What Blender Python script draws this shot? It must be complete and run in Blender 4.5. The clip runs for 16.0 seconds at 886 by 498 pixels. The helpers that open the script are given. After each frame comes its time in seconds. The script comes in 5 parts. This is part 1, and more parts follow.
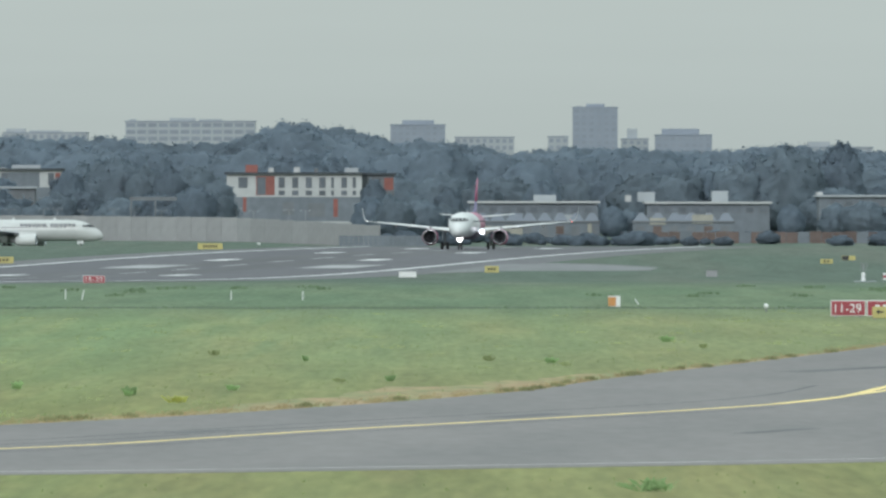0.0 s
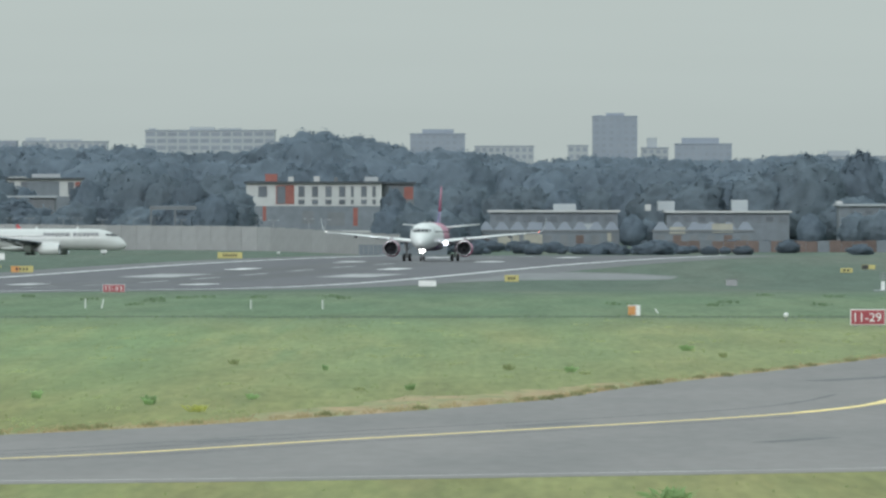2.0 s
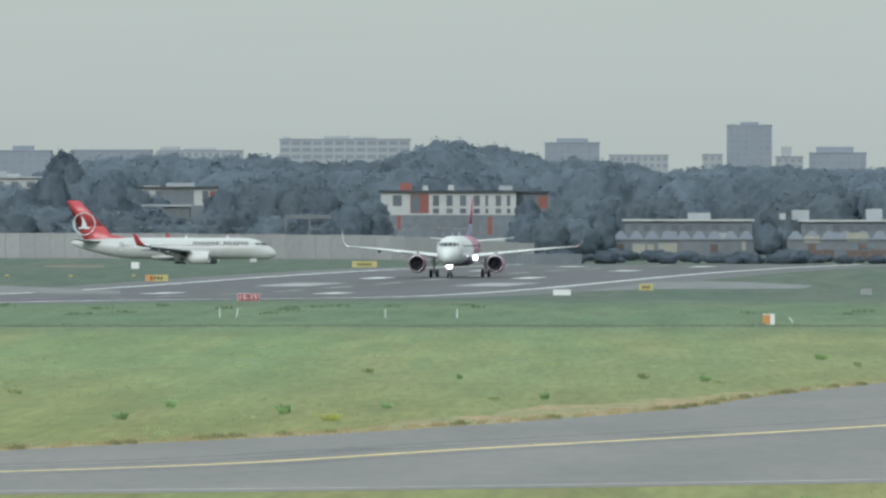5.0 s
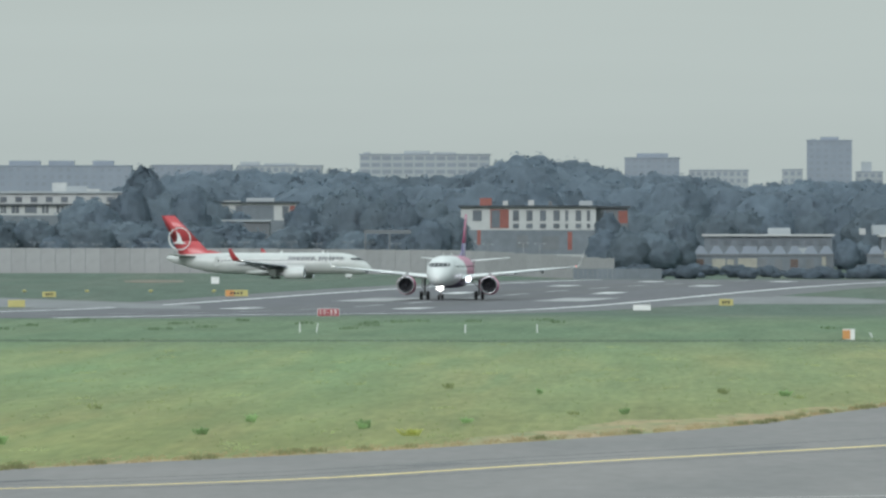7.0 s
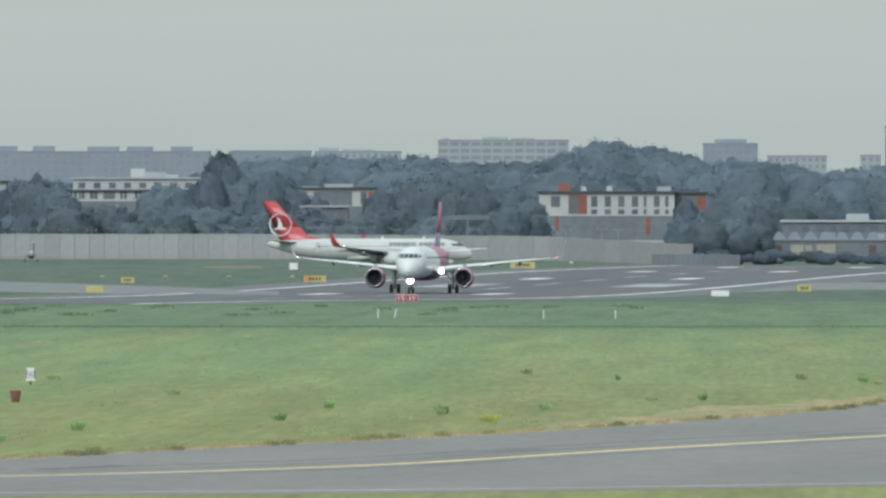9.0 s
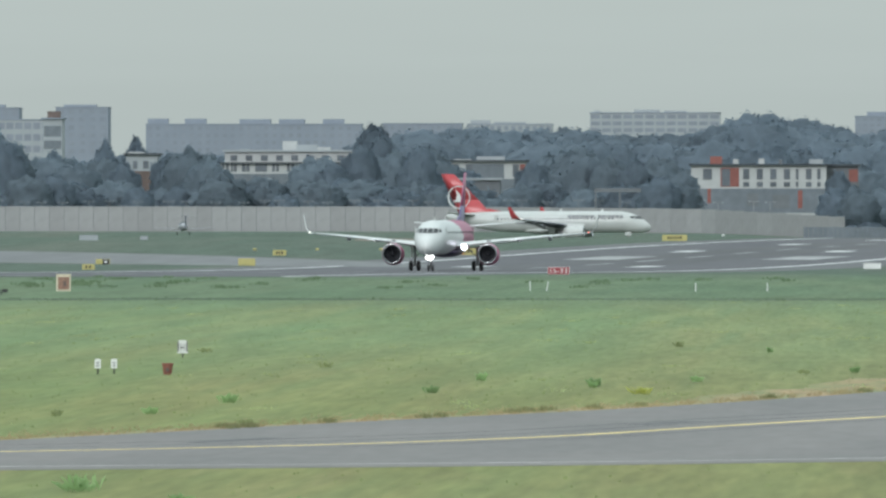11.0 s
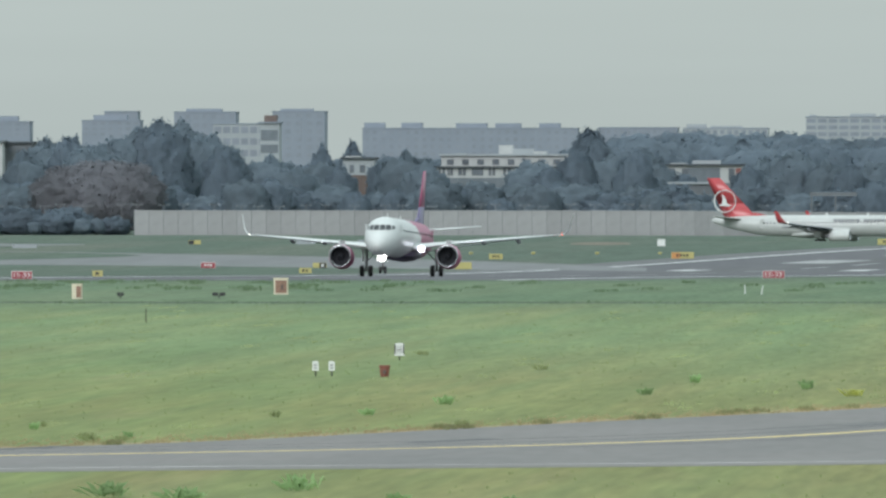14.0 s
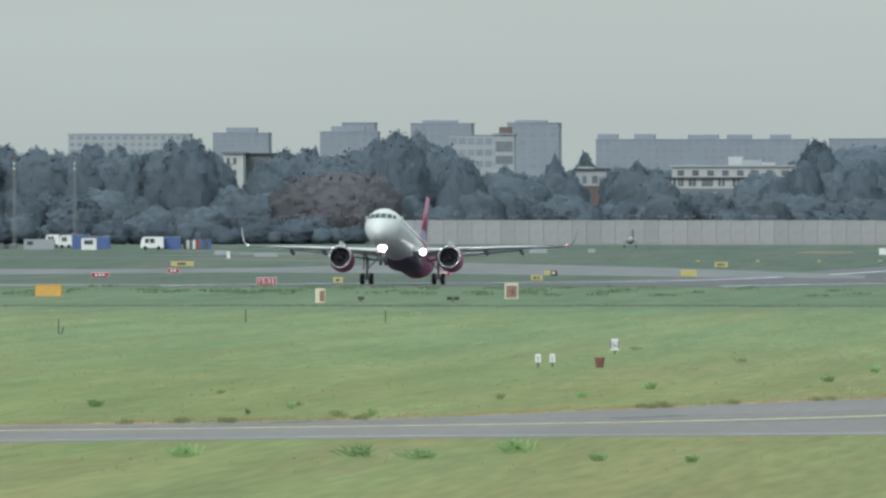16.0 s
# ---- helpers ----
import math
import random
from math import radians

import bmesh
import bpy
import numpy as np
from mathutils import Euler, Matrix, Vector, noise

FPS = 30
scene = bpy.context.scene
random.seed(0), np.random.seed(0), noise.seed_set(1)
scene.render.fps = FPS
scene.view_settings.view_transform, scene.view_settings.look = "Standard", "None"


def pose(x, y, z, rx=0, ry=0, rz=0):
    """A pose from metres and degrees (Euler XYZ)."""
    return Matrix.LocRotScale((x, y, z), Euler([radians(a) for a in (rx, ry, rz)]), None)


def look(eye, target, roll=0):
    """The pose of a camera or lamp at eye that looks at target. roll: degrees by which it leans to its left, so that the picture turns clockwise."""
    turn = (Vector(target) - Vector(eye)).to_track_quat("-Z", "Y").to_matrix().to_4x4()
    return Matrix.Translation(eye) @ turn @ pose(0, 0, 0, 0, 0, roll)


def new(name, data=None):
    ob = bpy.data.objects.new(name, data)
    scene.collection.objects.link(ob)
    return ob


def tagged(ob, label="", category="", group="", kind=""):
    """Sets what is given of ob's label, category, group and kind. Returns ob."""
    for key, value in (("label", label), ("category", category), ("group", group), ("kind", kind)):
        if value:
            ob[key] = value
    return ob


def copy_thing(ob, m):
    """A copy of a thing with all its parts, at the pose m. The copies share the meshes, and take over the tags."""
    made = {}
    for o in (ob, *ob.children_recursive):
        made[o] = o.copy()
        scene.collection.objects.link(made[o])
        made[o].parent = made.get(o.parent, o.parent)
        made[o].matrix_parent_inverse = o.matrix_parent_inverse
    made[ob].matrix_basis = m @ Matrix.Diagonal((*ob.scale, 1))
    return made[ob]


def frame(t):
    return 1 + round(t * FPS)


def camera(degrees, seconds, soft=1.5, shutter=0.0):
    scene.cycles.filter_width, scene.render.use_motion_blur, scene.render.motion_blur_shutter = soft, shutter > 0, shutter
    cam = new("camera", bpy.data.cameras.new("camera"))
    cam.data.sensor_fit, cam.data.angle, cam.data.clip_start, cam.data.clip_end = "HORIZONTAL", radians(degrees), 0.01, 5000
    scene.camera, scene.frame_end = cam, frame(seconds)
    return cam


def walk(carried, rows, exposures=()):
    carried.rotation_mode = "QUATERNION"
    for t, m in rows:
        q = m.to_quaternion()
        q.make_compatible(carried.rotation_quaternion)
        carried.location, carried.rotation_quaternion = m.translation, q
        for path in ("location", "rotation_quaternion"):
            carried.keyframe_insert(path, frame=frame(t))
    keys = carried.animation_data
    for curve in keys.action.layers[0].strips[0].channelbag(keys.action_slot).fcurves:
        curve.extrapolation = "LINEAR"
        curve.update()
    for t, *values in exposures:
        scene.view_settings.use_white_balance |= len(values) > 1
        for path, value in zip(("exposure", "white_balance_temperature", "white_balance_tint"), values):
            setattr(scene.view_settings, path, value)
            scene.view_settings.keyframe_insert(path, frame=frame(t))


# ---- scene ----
EYE = 7.7                 # height of the lens over the field
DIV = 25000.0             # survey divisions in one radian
cam = camera(3.5924, 16.0, soft=2.6)


def site(u, d):
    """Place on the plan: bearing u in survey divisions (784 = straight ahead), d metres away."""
    return (u - 784.0) / DIV * d


def rise(v, d):
    """Height of a sight line at d metres (358 = level)."""
    return EYE - (v - 358.0) / DIV * d


def ground_z(y):
    """The airfield dips gently towards the middle of the runway, and again at the parallel taxiway before the wall."""
    return -1.7 * math.exp(-((y - 1780.0) / 310.0) ** 2) - 1.2 * math.exp(-((y - 2660.0) / 90.0) ** 2)


def aim(t, dx, dy, back=0.0):
    pan = (dx) / DIV
    tilt = -(83.0 - dy) / DIV
    m = pose(0, 0, EYE, 90 + math.degrees(tilt), 0, math.degrees(pan))
    way = m.to_3x3() @ Vector((0, 0, 1))
    return (t, Matrix.Translation(Vector((way.x, way.y, 0)) * back) @ m)


walk(cam, [aim(*r) for r in (
    (0.0, 0, 0), (0.5, 26, 11), (1.0, 37.5, 11.5), (1.5, 30.5, 15), (2.0, 35, 16), (2.5, 73, 34), (3.0, 129.5, 0),
    (3.5, 133.5, 16), (4.0, 170, 34.5), (4.2, 194, 33), (6.3, 354, 31.5), (6.5, 365.5, 52.5), (7.0, 414.5, 58.5),
    (7.5, 453.5, 43.5), (8.0, 454, 29.5), (8.5, 508, 27.5), (8.7, 526.5, 33.5), (10.8, 789, 6), (11.0, 822, -15),
    (11.5, 880, -16.5), (12.0, 932.5, -45.5), (12.5, 983, -34), (13.0, 1071, -6.5), (13.5, 1127.5, 10.5),
    (14.0, 1205, -8, 6.0), (14.5, 1307, -4, 24.0), (15.0, 1433, 10, 42.5), (15.5, 1517, 4, 61.0), (16.0, 1623, 10, 79.0))])

# ---- sky and light ----
world = bpy.data.worlds.new("overcast_sky")
scene.world = world
world.use_nodes = True
wn, wl = world.node_tree.nodes, world.node_tree.links
wn.clear()
w_out = wn.new("ShaderNodeOutputWorld")
w_sky = wn.new("ShaderNodeTexSky")
w_sky.sky_type = "NISHITA"
w_sky.sun_disc = False
w_sky.sun_elevation, w_sky.sun_rotation = radians(26), radians(200)
w_bg1 = wn.new("ShaderNodeBackground")
w_bg1.inputs["Strength"].default_value = 0.014
w_bg2 = wn.new("ShaderNodeBackground")
w_add = wn.new("ShaderNodeAddShader")
w_tc = wn.new("ShaderNodeTexCoord")
w_sep = wn.new("ShaderNodeSeparateXYZ")
w_map = wn.new("ShaderNodeMapRange")
w_map.inputs["From Min"].default_value, w_map.inputs["From Max"].default_value = 0.0, 1.0
w_map.inputs["To Min"].default_value, w_map.inputs["To Max"].default_value = 1.0, 3.1
w_noise = wn.new("ShaderNodeTexNoise")
w_noise.inputs["Scale"].default_value, w_noise.inputs["Detail"].default_value = 9.0, 4.0
w_vmap = wn.new("ShaderNodeMapping")
w_vmap.inputs["Scale"].default_value = (1.0, 1.0, 14.0)
w_nr = wn.new("ShaderNodeMapRange")
w_nr.inputs["To Min"].default_value, w_nr.inputs["To Max"].default_value = 0.90, 1.10
w_mul = wn.new("ShaderNodeMath")
w_mul.operation = "MULTIPLY"
w_bg2.inputs["Color"].default_value = (0.392, 0.459, 0.462, 1)
wl.new(w_tc.outputs["Generated"], w_sep.inputs[0])
wl.new(w_sep.outputs["Z"], w_map.inputs["Value"])
wl.new(w_tc.outputs["Generated"], w_vmap.inputs["Vector"])
wl.new(w_vmap.outputs[0], w_noise.inputs["Vector"])
wl.new(w_noise.outputs["Fac"], w_nr.inputs["Value"])
wl.new(w_map.outputs[0], w_mul.inputs[0])
wl.new(w_nr.outputs[0], w_mul.inputs[1])
wl.new(w_mul.outputs[0], w_bg2.inputs["Strength"])
wl.new(w_sky.outputs[0], w_bg1.inputs["Color"])
wl.new(w_bg1.outputs[0], w_add.inputs[0])
wl.new(w_bg2.outputs[0], w_add.inputs[1])
wl.new(w_add.outputs[0], w_out.inputs["Surface"])
sun_data = bpy.data.lights.new("sun", "SUN")
sun_data.energy, sun_data.angle, sun_data.color = 1.5, radians(22), (0.97, 0.98, 1.0)
sun = new("sun", sun_data)
sun.matrix_world = look((-60, -120, 92), (0, 60, 0))
scene.view_settings.exposure = 0.0


# ---- materials ----
def mat(name, col, rough=0.8, metal=0.0, var=0.15, scale=1.0, bump=0.0, col2=None, emit=0.0, stretch=(1, 1, 1), rand=0.0, big=0.1):
    """Noise-varied surface: fine grain at scale, broad patches at scale * big, per-object change rand."""
    m = bpy.data.materials.new(name)
    m.use_nodes = True
    n, l = m.node_tree.nodes, m.node_tree.links
    b = n["Principled BSDF"]
    b.inputs["Roughness"].default_value = rough
    b.inputs["Metallic"].default_value = metal
    if emit:
        b.inputs["Emission Color"].default_value = (*col, 1)
        b.inputs["Emission Strength"].default_value = emit
        b.inputs["Base Color"].default_value = (*col, 1)
        return m
    tc = n.new("ShaderNodeTexCoord")
    mp = n.new("ShaderNodeMapping")
    mp.inputs["Scale"].default_value = stretch
    l.new(tc.outputs["Object"], mp.inputs["Vector"])
    fine, broad = n.new("ShaderNodeTexNoise"), n.new("ShaderNodeTexNoise")
    fine.inputs["Scale"].default_value, fine.inputs["Detail"].default_value = scale, 5.0
    broad.inputs["Scale"].default_value, broad.inputs["Detail"].default_value = scale * big, 4.0
    for t in (fine, broad):
        l.new(mp.outputs[0], t.inputs["Vector"])
    mix = n.new("ShaderNodeMix")
    mix.data_type = "RGBA"
    c2 = col2 or tuple(c * (1 - 2 * var) for c in col)
    mix.inputs["A"].default_value, mix.inputs["B"].default_value = (*col, 1), (*c2, 1)
    ramp = n.new("ShaderNodeMapRange")
    ramp.inputs["From Min"].default_value, ramp.inputs["From Max"].default_value = 0.35, 0.68
    l.new(broad.outputs["Fac"], ramp.inputs["Value"])
    l.new(ramp.outputs[0], mix.inputs["Factor"])
    hsv = n.new("ShaderNodeHueSaturation")
    vr = n.new("ShaderNodeMapRange")
    vr.inputs["From Min"].default_value, vr.inputs["From Max"].default_value = 0.3, 0.7
    vr.inputs["To Min"].default_value, vr.inputs["To Max"].default_value = 1 - var, 1 + var
    l.new(fine.outputs["Fac"], vr.inputs["Value"])
    l.new(mix.outputs["Result"], hsv.inputs["Color"])
    if rand:
        oi = n.new("ShaderNodeObjectInfo")
        rr = n.new("ShaderNodeMapRange")
        rr.inputs["To Min"].default_value, rr.inputs["To Max"].default_value = 1 - rand, 1 + rand
        mu = n.new("ShaderNodeMath")
        mu.operation = "MULTIPLY"
        l.new(oi.outputs["Random"], rr.inputs["Value"])
        l.new(rr.outputs[0], mu.inputs[0])
        l.new(vr.outputs[0], mu.inputs[1])
        l.new(mu.outputs[0], hsv.inputs["Value"])
    else:
        l.new(vr.outputs[0], hsv.inputs["Value"])
    l.new(hsv.outputs["Color"], b.inputs["Base Color"])
    if bump:
        bp = n.new("ShaderNodeBump")
        bp.inputs["Strength"].default_value, bp.inputs["Distance"].default_value = bump, 0.1
        l.new(fine.outputs["Fac"], bp.inputs["Height"])
        l.new(bp.outputs[0], b.inputs["Normal"])
    return m


M_ASPHALT = mat("asphalt", (0.196, 0.182, 0.177), 0.85, var=0.07, scale=1.5, bump=0.2, col2=(0.160, 0.152, 0.149), stretch=(1, 0.12, 1))
M_RUNWAY = mat("runway_asphalt", (0.092, 0.092, 0.103), 0.8, var=0.1, scale=0.5, col2=(0.075, 0.075, 0.086), stretch=(1, 0.05, 1))
M_CONCRETE = mat("shoulder_concrete", (0.172, 0.176, 0.182), 0.85, var=0.1, scale=0.4, stretch=(1, 0.06, 1))
M_SHOULDER = mat("runway_shoulder_asphalt", (0.124, 0.126, 0.134), 0.85, var=0.1, scale=0.4, stretch=(1, 0.06, 1))
M_DRYSOIL = mat("dry_verge", (0.335, 0.24, 0.13), 0.95, var=0.2, scale=1.6, col2=(0.2, 0.22, 0.095), stretch=(1, 0.12, 1), big=0.3)
M_BROWNSOIL = mat("bare_soil", (0.20, 0.165, 0.125), 0.95, var=0.2, scale=0.6, stretch=(1, 0.1, 1))
M_YELLOW = mat("yellow_line_paint", (0.90, 0.71, 0.30), 0.7, var=0.12, scale=2)
M_EDGE = mat("faded_edge_paint", (0.50, 0.50, 0.475), 0.75, var=0.2, scale=0.8)
M_WHITE = mat("white_line_paint", (0.74, 0.75, 0.75), 0.7, var=0.15, scale=1)
M_WALL = mat("concrete_panel", (0.312, 0.316, 0.32), 0.9, var=0.07, scale=0.6, rand=0.07)


def leaf_mat(name, col, rand):
    """Thin leaves: they scatter light on both sides."""
    m = mat(name, col, 0.8, var=0.12, scale=0.35, rand=rand)
    n, l = m.node_tree.nodes, m.node_tree.links
    b = n["Principled BSDF"]
    src = b.inputs["Base Color"].links[0].from_socket
    tr, mx = n.new("ShaderNodeBsdfTranslucent"), n.new("ShaderNodeAddShader")
    l.new(src, tr.inputs["Color"])
    l.new(b.outputs[0], mx.inputs[0])
    l.new(tr.outputs[0], mx.inputs[1])
    l.new(mx.outputs[0], n["Material Output"].inputs["Surface"])
    b.inputs["Specular IOR Level"].default_value = 0.2
    return m


# Aerial haze is put into these leaf colours: greens lifted towards blue-grey.
M_LEAF_HAZED = leaf_mat("leaves", (0.111, 0.140, 0.165), 0.12)
M_LEAF2_HAZED = leaf_mat("hazed_dark_leaves", (0.103, 0.131, 0.159), 0.12)
M_LEAF3_HAZED = leaf_mat("hazed_autumn_leaves", (0.124, 0.127, 0.142), 0.12)
M_BARK = mat("bark", (0.07, 0.06, 0.05), 0.9, var=0.2, scale=4)
# Haze over the distant blocks is mixed into these wall and pane colours.
M_FAR = mat("hazed_concrete", (0.25, 0.285, 0.335), 0.9, var=0.05, scale=0.2)
M_FARL = mat("hazed_pale_plaster", (0.34, 0.37, 0.39), 0.9, var=0.05, scale=0.2)
M_FARW = mat("hazed_window", (0.235, 0.265, 0.31), 0.5, var=0.1, scale=0.3)
M_PLASTER = mat("white_plaster", (0.45, 0.465, 0.465), 0.9, var=0.06, scale=0.7)
M_RED = mat("red_cladding", (0.27, 0.105, 0.09), 0.8, var=0.1, scale=0.8)
# Cladding colour lightened and blued to stand in for haze.
M_SHED = mat("hazed_shed_cladding", (0.17, 0.195, 0.22), 0.9, var=0.12, scale=0.5)
M_BROWN = mat("dull_brown_brick", (0.15, 0.115, 0.105), 0.9, var=0.15, scale=0.6)
M_GREYW = mat("grey_plaster", (0.17, 0.185, 0.20), 0.9, var=0.1, scale=0.5)
M_DARK = mat("dark_roof", (0.06, 0.07, 0.08), 0.8, var=0.1, scale=0.5)
M_GLASS = mat("window_glass", (0.06, 0.075, 0.09), 0.15, var=0.1, scale=0.5)
# House panes: a paler glass colour that imitates the veil of haze.
M_PANE = mat("hazed_house_glass", (0.13, 0.15, 0.175), 0.3, var=0.15, scale=0.5, rand=0.2)
M_SILLBIN = mat("dull_red_plastic", (0.24, 0.085, 0.065), 0.6, var=0.15, scale=5)
M_AMBER = mat("amber_container_paint", (0.62, 0.36, 0.08), 0.5, var=0.08, scale=2)
M_COCKPIT = mat("cockpit_glass", (0.02, 0.025, 0.032), 0.35, var=0.1, scale=1)
M_AWHITE = mat("white_aircraft_paint", (0.62, 0.645, 0.64), 0.32, var=0.03, scale=0.6)
# Taxiing jet's white, taken down in colour to imitate haze over it.
M_TWHITE = mat("hazed_white_aircraft_paint", (0.51, 0.53, 0.52), 0.35, var=0.05, scale=0.6)
M_PINK = mat("pink_aircraft_paint", (0.40, 0.085, 0.18), 0.35, var=0.05, scale=0.6)
M_PURPLE = mat("purple_aircraft_paint", (0.11, 0.085, 0.21), 0.35, var=0.05, scale=0.6)
M_BELLY = mat("dark_belly_paint", (0.11, 0.095, 0.15), 0.4, var=0.05, scale=0.6)
M_GREYA = mat("grey_aircraft_paint", (0.30, 0.31, 0.33), 0.35, var=0.05, scale=0.8)
M_WINGD = mat("dark_wing_paint", (0.07, 0.09, 0.13), 0.35, var=0.05, scale=0.8)
M_REDA = mat("red_aircraft_paint", (0.47, 0.065, 0.075), 0.3, var=0.04, scale=0.8)
M_METAL = mat("bare_metal", (0.55, 0.56, 0.58), 0.25, 1.0, var=0.05, scale=2)
M_FAN = mat("fan_titanium", (0.04, 0.042, 0.05), 0.5, 0.5, var=0.1, scale=4)
M_TYRE = mat("tyre_rubber", (0.018, 0.018, 0.02), 0.8, var=0.1, scale=5)
M_LAMP = mat("landing_lamp", (1.0, 0.98, 0.95), emit=9.0)
M_LAMPB = mat("bluish_landing_lamp", (0.86, 0.88, 1.0), emit=6.0)
M_NAVR = mat("red_lamp", (1.0, 0.15, 0.08), emit=3.0)
M_NAVW = mat("white_lamp", (1.0, 0.97, 0.9), emit=3.0)
M_SIGNR = mat("red_sign_face", (0.31, 0.05, 0.065), 0.5, var=0.05, scale=2)
M_SIGNY = mat("yellow_sign_face", (0.46, 0.41, 0.16), 0.5, var=0.06, scale=2)
M_SIGNW = mat("white_sign_paint", (0.72, 0.73, 0.72), 0.5, var=0.05, scale=2)
M_CREAM = mat("cream_paint", (0.70, 0.64, 0.50), 0.6, var=0.08, scale=2)
M_TAN = mat("faded_red_board", (0.33, 0.19, 0.14), 0.7, var=0.3, scale=4)
M_BLACK = mat("black_paint", (0.03, 0.03, 0.033), 0.6, var=0.1, scale=3)
M_ORANGE = mat("orange_paint", (0.55, 0.26, 0.09), 0.5, var=0.08, scale=2)
M_BLUE = mat("blue_paint", (0.07, 0.13, 0.32), 0.6, var=0.1, scale=1)
M_GREYM = mat("galvanised_steel", (0.30, 0.31, 0.32), 0.5, 0.4, var=0.1, scale=3)
M_WEED = leaf_mat("weed_leaves", (0.17, 0.245, 0.115), 0.2)
M_WEEDY = leaf_mat("yellow_weed", (0.28, 0.29, 0.09), 0.1)
M_WEEDB = leaf_mat("brownish_tuft", (0.20, 0.225, 0.115), 0.15)
M_TUFT = leaf_mat("grass_blades", (0.15, 0.19, 0.08), 0.1)
M_DRY = leaf_mat("dry_grass", (0.24, 0.196, 0.115), 0.1)


def grass_material():
    """Mown airfield grass: greener far off, yellower near the taxiway, with broad streaks and patches."""
    m = bpy.data.materials.new("airfield_grass")
    m.use_nodes = True
    n, l = m.node_tree.nodes, m.node_tree.links
    b = n["Principled BSDF"]
    b.inputs["Roughness"].default_value = 0.9
    b.inputs["Specular IOR Level"].default_value = 0.15
    geo = n.new("ShaderNodeNewGeometry")

    def noise_at(scale, stretch, detail=5.0):
        mp, t = n.new("ShaderNodeMapping"), n.new("ShaderNodeTexNoise")
        mp.inputs["Scale"].default_value = stretch
        t.inputs["Scale"].default_value, t.inputs["Detail"].default_value = scale, detail
        l.new(geo.outputs["Position"], mp.inputs["Vector"])
        l.new(mp.outputs[0], t.inputs["Vector"])
        return t.outputs["Fac"]

    def remap(src, a, b2, lo=0.0, hi=1.0):
        r = n.new("ShaderNodeMapRange")
        for k, v in (("From Min", a), ("From Max", b2), ("To Min", lo), ("To Max", hi)):
            r.inputs[k].default_value = v
        l.new(src, r.inputs["Value"])
        return r.outputs[0]

    def mixed(fac, a, c):
        x = n.new("ShaderNodeMix")
        x.data_type = "RGBA"
        l.new(fac, x.inputs["Factor"])
        for key, v in (("A", a), ("B", c)):
            if isinstance(v, tuple):
                x.inputs[key].default_value = (*v, 1)
            else:
                l.new(v, x.inputs[key])
        return x.outputs["Result"]
    sep = n.new("ShaderNodeSeparateXYZ")
    l.new(geo.outputs["Position"], sep.inputs[0])
    near = mixed(remap(noise_at(0.16, (1, 0.035, 1)), 0.36, 0.64), (0.158, 0.218, 0.082), (0.222, 0.222, 0.092))
    near = mixed(remap(noise_at(0.6, (1, 0.03, 1)), 0.45, 0.7, 0, 0.75), near, (0.136, 0.196, 0.080))
    near = mixed(remap(noise_at(0.34, (1.0, 0.05, 1), 6.0), 0.58, 0.74, 0, 0.7), near, (0.232, 0.214, 0.110))
    near = mixed(remap(sep.outputs["X"], -50, 0, 0.05, 0.6), near, (0.226, 0.210, 0.094))
    middle = mixed(remap(noise_at(0.11, (1, 0.03, 1)), 0.4, 0.66), (0.162, 0.226, 0.111), (0.218, 0.236, 0.111))
    middle = mixed(remap(noise_at(0.45, (1, 0.025, 1)), 0.48, 0.7, 0, 0.7), middle, (0.145, 0.204, 0.103))
    middle = mixed(remap(sep.outputs["X"], -15, 35, 0, 0.65), middle, (0.222, 0.216, 0.104))
    col = mixed(remap(sep.outputs["Y"], 520, 760), near, middle)
    far = mixed(remap(noise_at(0.08, (1, 0.05, 1)), 0.4, 0.65), (0.113, 0.167, 0.100), (0.142, 0.184, 0.110))
    far = mixed(remap(noise_at(0.5, (1, 0.03, 1)), 0.5, 0.7, 0, 0.6), far, (0.098, 0.142, 0.089))
    col = mixed(remap(sep.outputs["Y"], 900, 1060), col, far)
    dry = mixed(remap(noise_at(0.05, (1, 0.04, 1)), 0.45, 0.7), (0.088, 0.120, 0.094), (0.118, 0.134, 0.108))
    col = mixed(remap(sep.outputs["Y"], 1250, 1500), col, dry)
    hsv = n.new("ShaderNodeHueSaturation")
    mul = n.new("ShaderNodeMath")
    mul.operation = "MULTIPLY"
    l.new(remap(noise_at(2.2, (1, 0.04, 1), 6.0), 0.3, 0.7, 0.84, 1.14), mul.inputs[0])
    l.new(remap(noise_at(0.28, (1, 0.05, 1), 4.0), 0.35, 0.65, 0.94, 1.15), mul.inputs[1])
    l.new(mul.outputs[0], hsv.inputs["Value"])
    l.new(col, hsv.inputs["Color"])
    l.new(hsv.outputs[0], b.inputs["Base Color"])
    bp = n.new("ShaderNodeBump")
    bp.inputs["Strength"].default_value, bp.inputs["Distance"].default_value = 0.6, 0.05
    l.new(noise_at(9.0, (1, 1, 1)), bp.inputs["Height"])
    l.new(bp.outputs[0], b.inputs["Normal"])
    return m


M_GRASS = grass_material()


# ---- mesh helpers ----
def link(bm, name, material, smooth=False):
    me = bpy.data.meshes.new(name)
    bmesh.ops.recalc_face_normals(bm, faces=bm.faces)
    bm.to_mesh(me)
    bm.free()
    for m in (material if isinstance(material, (list, tuple)) else [material]):
        me.materials.append(m)
    if smooth:
        me.polygons.foreach_set("use_smooth", [True] * len(me.polygons))
    return me


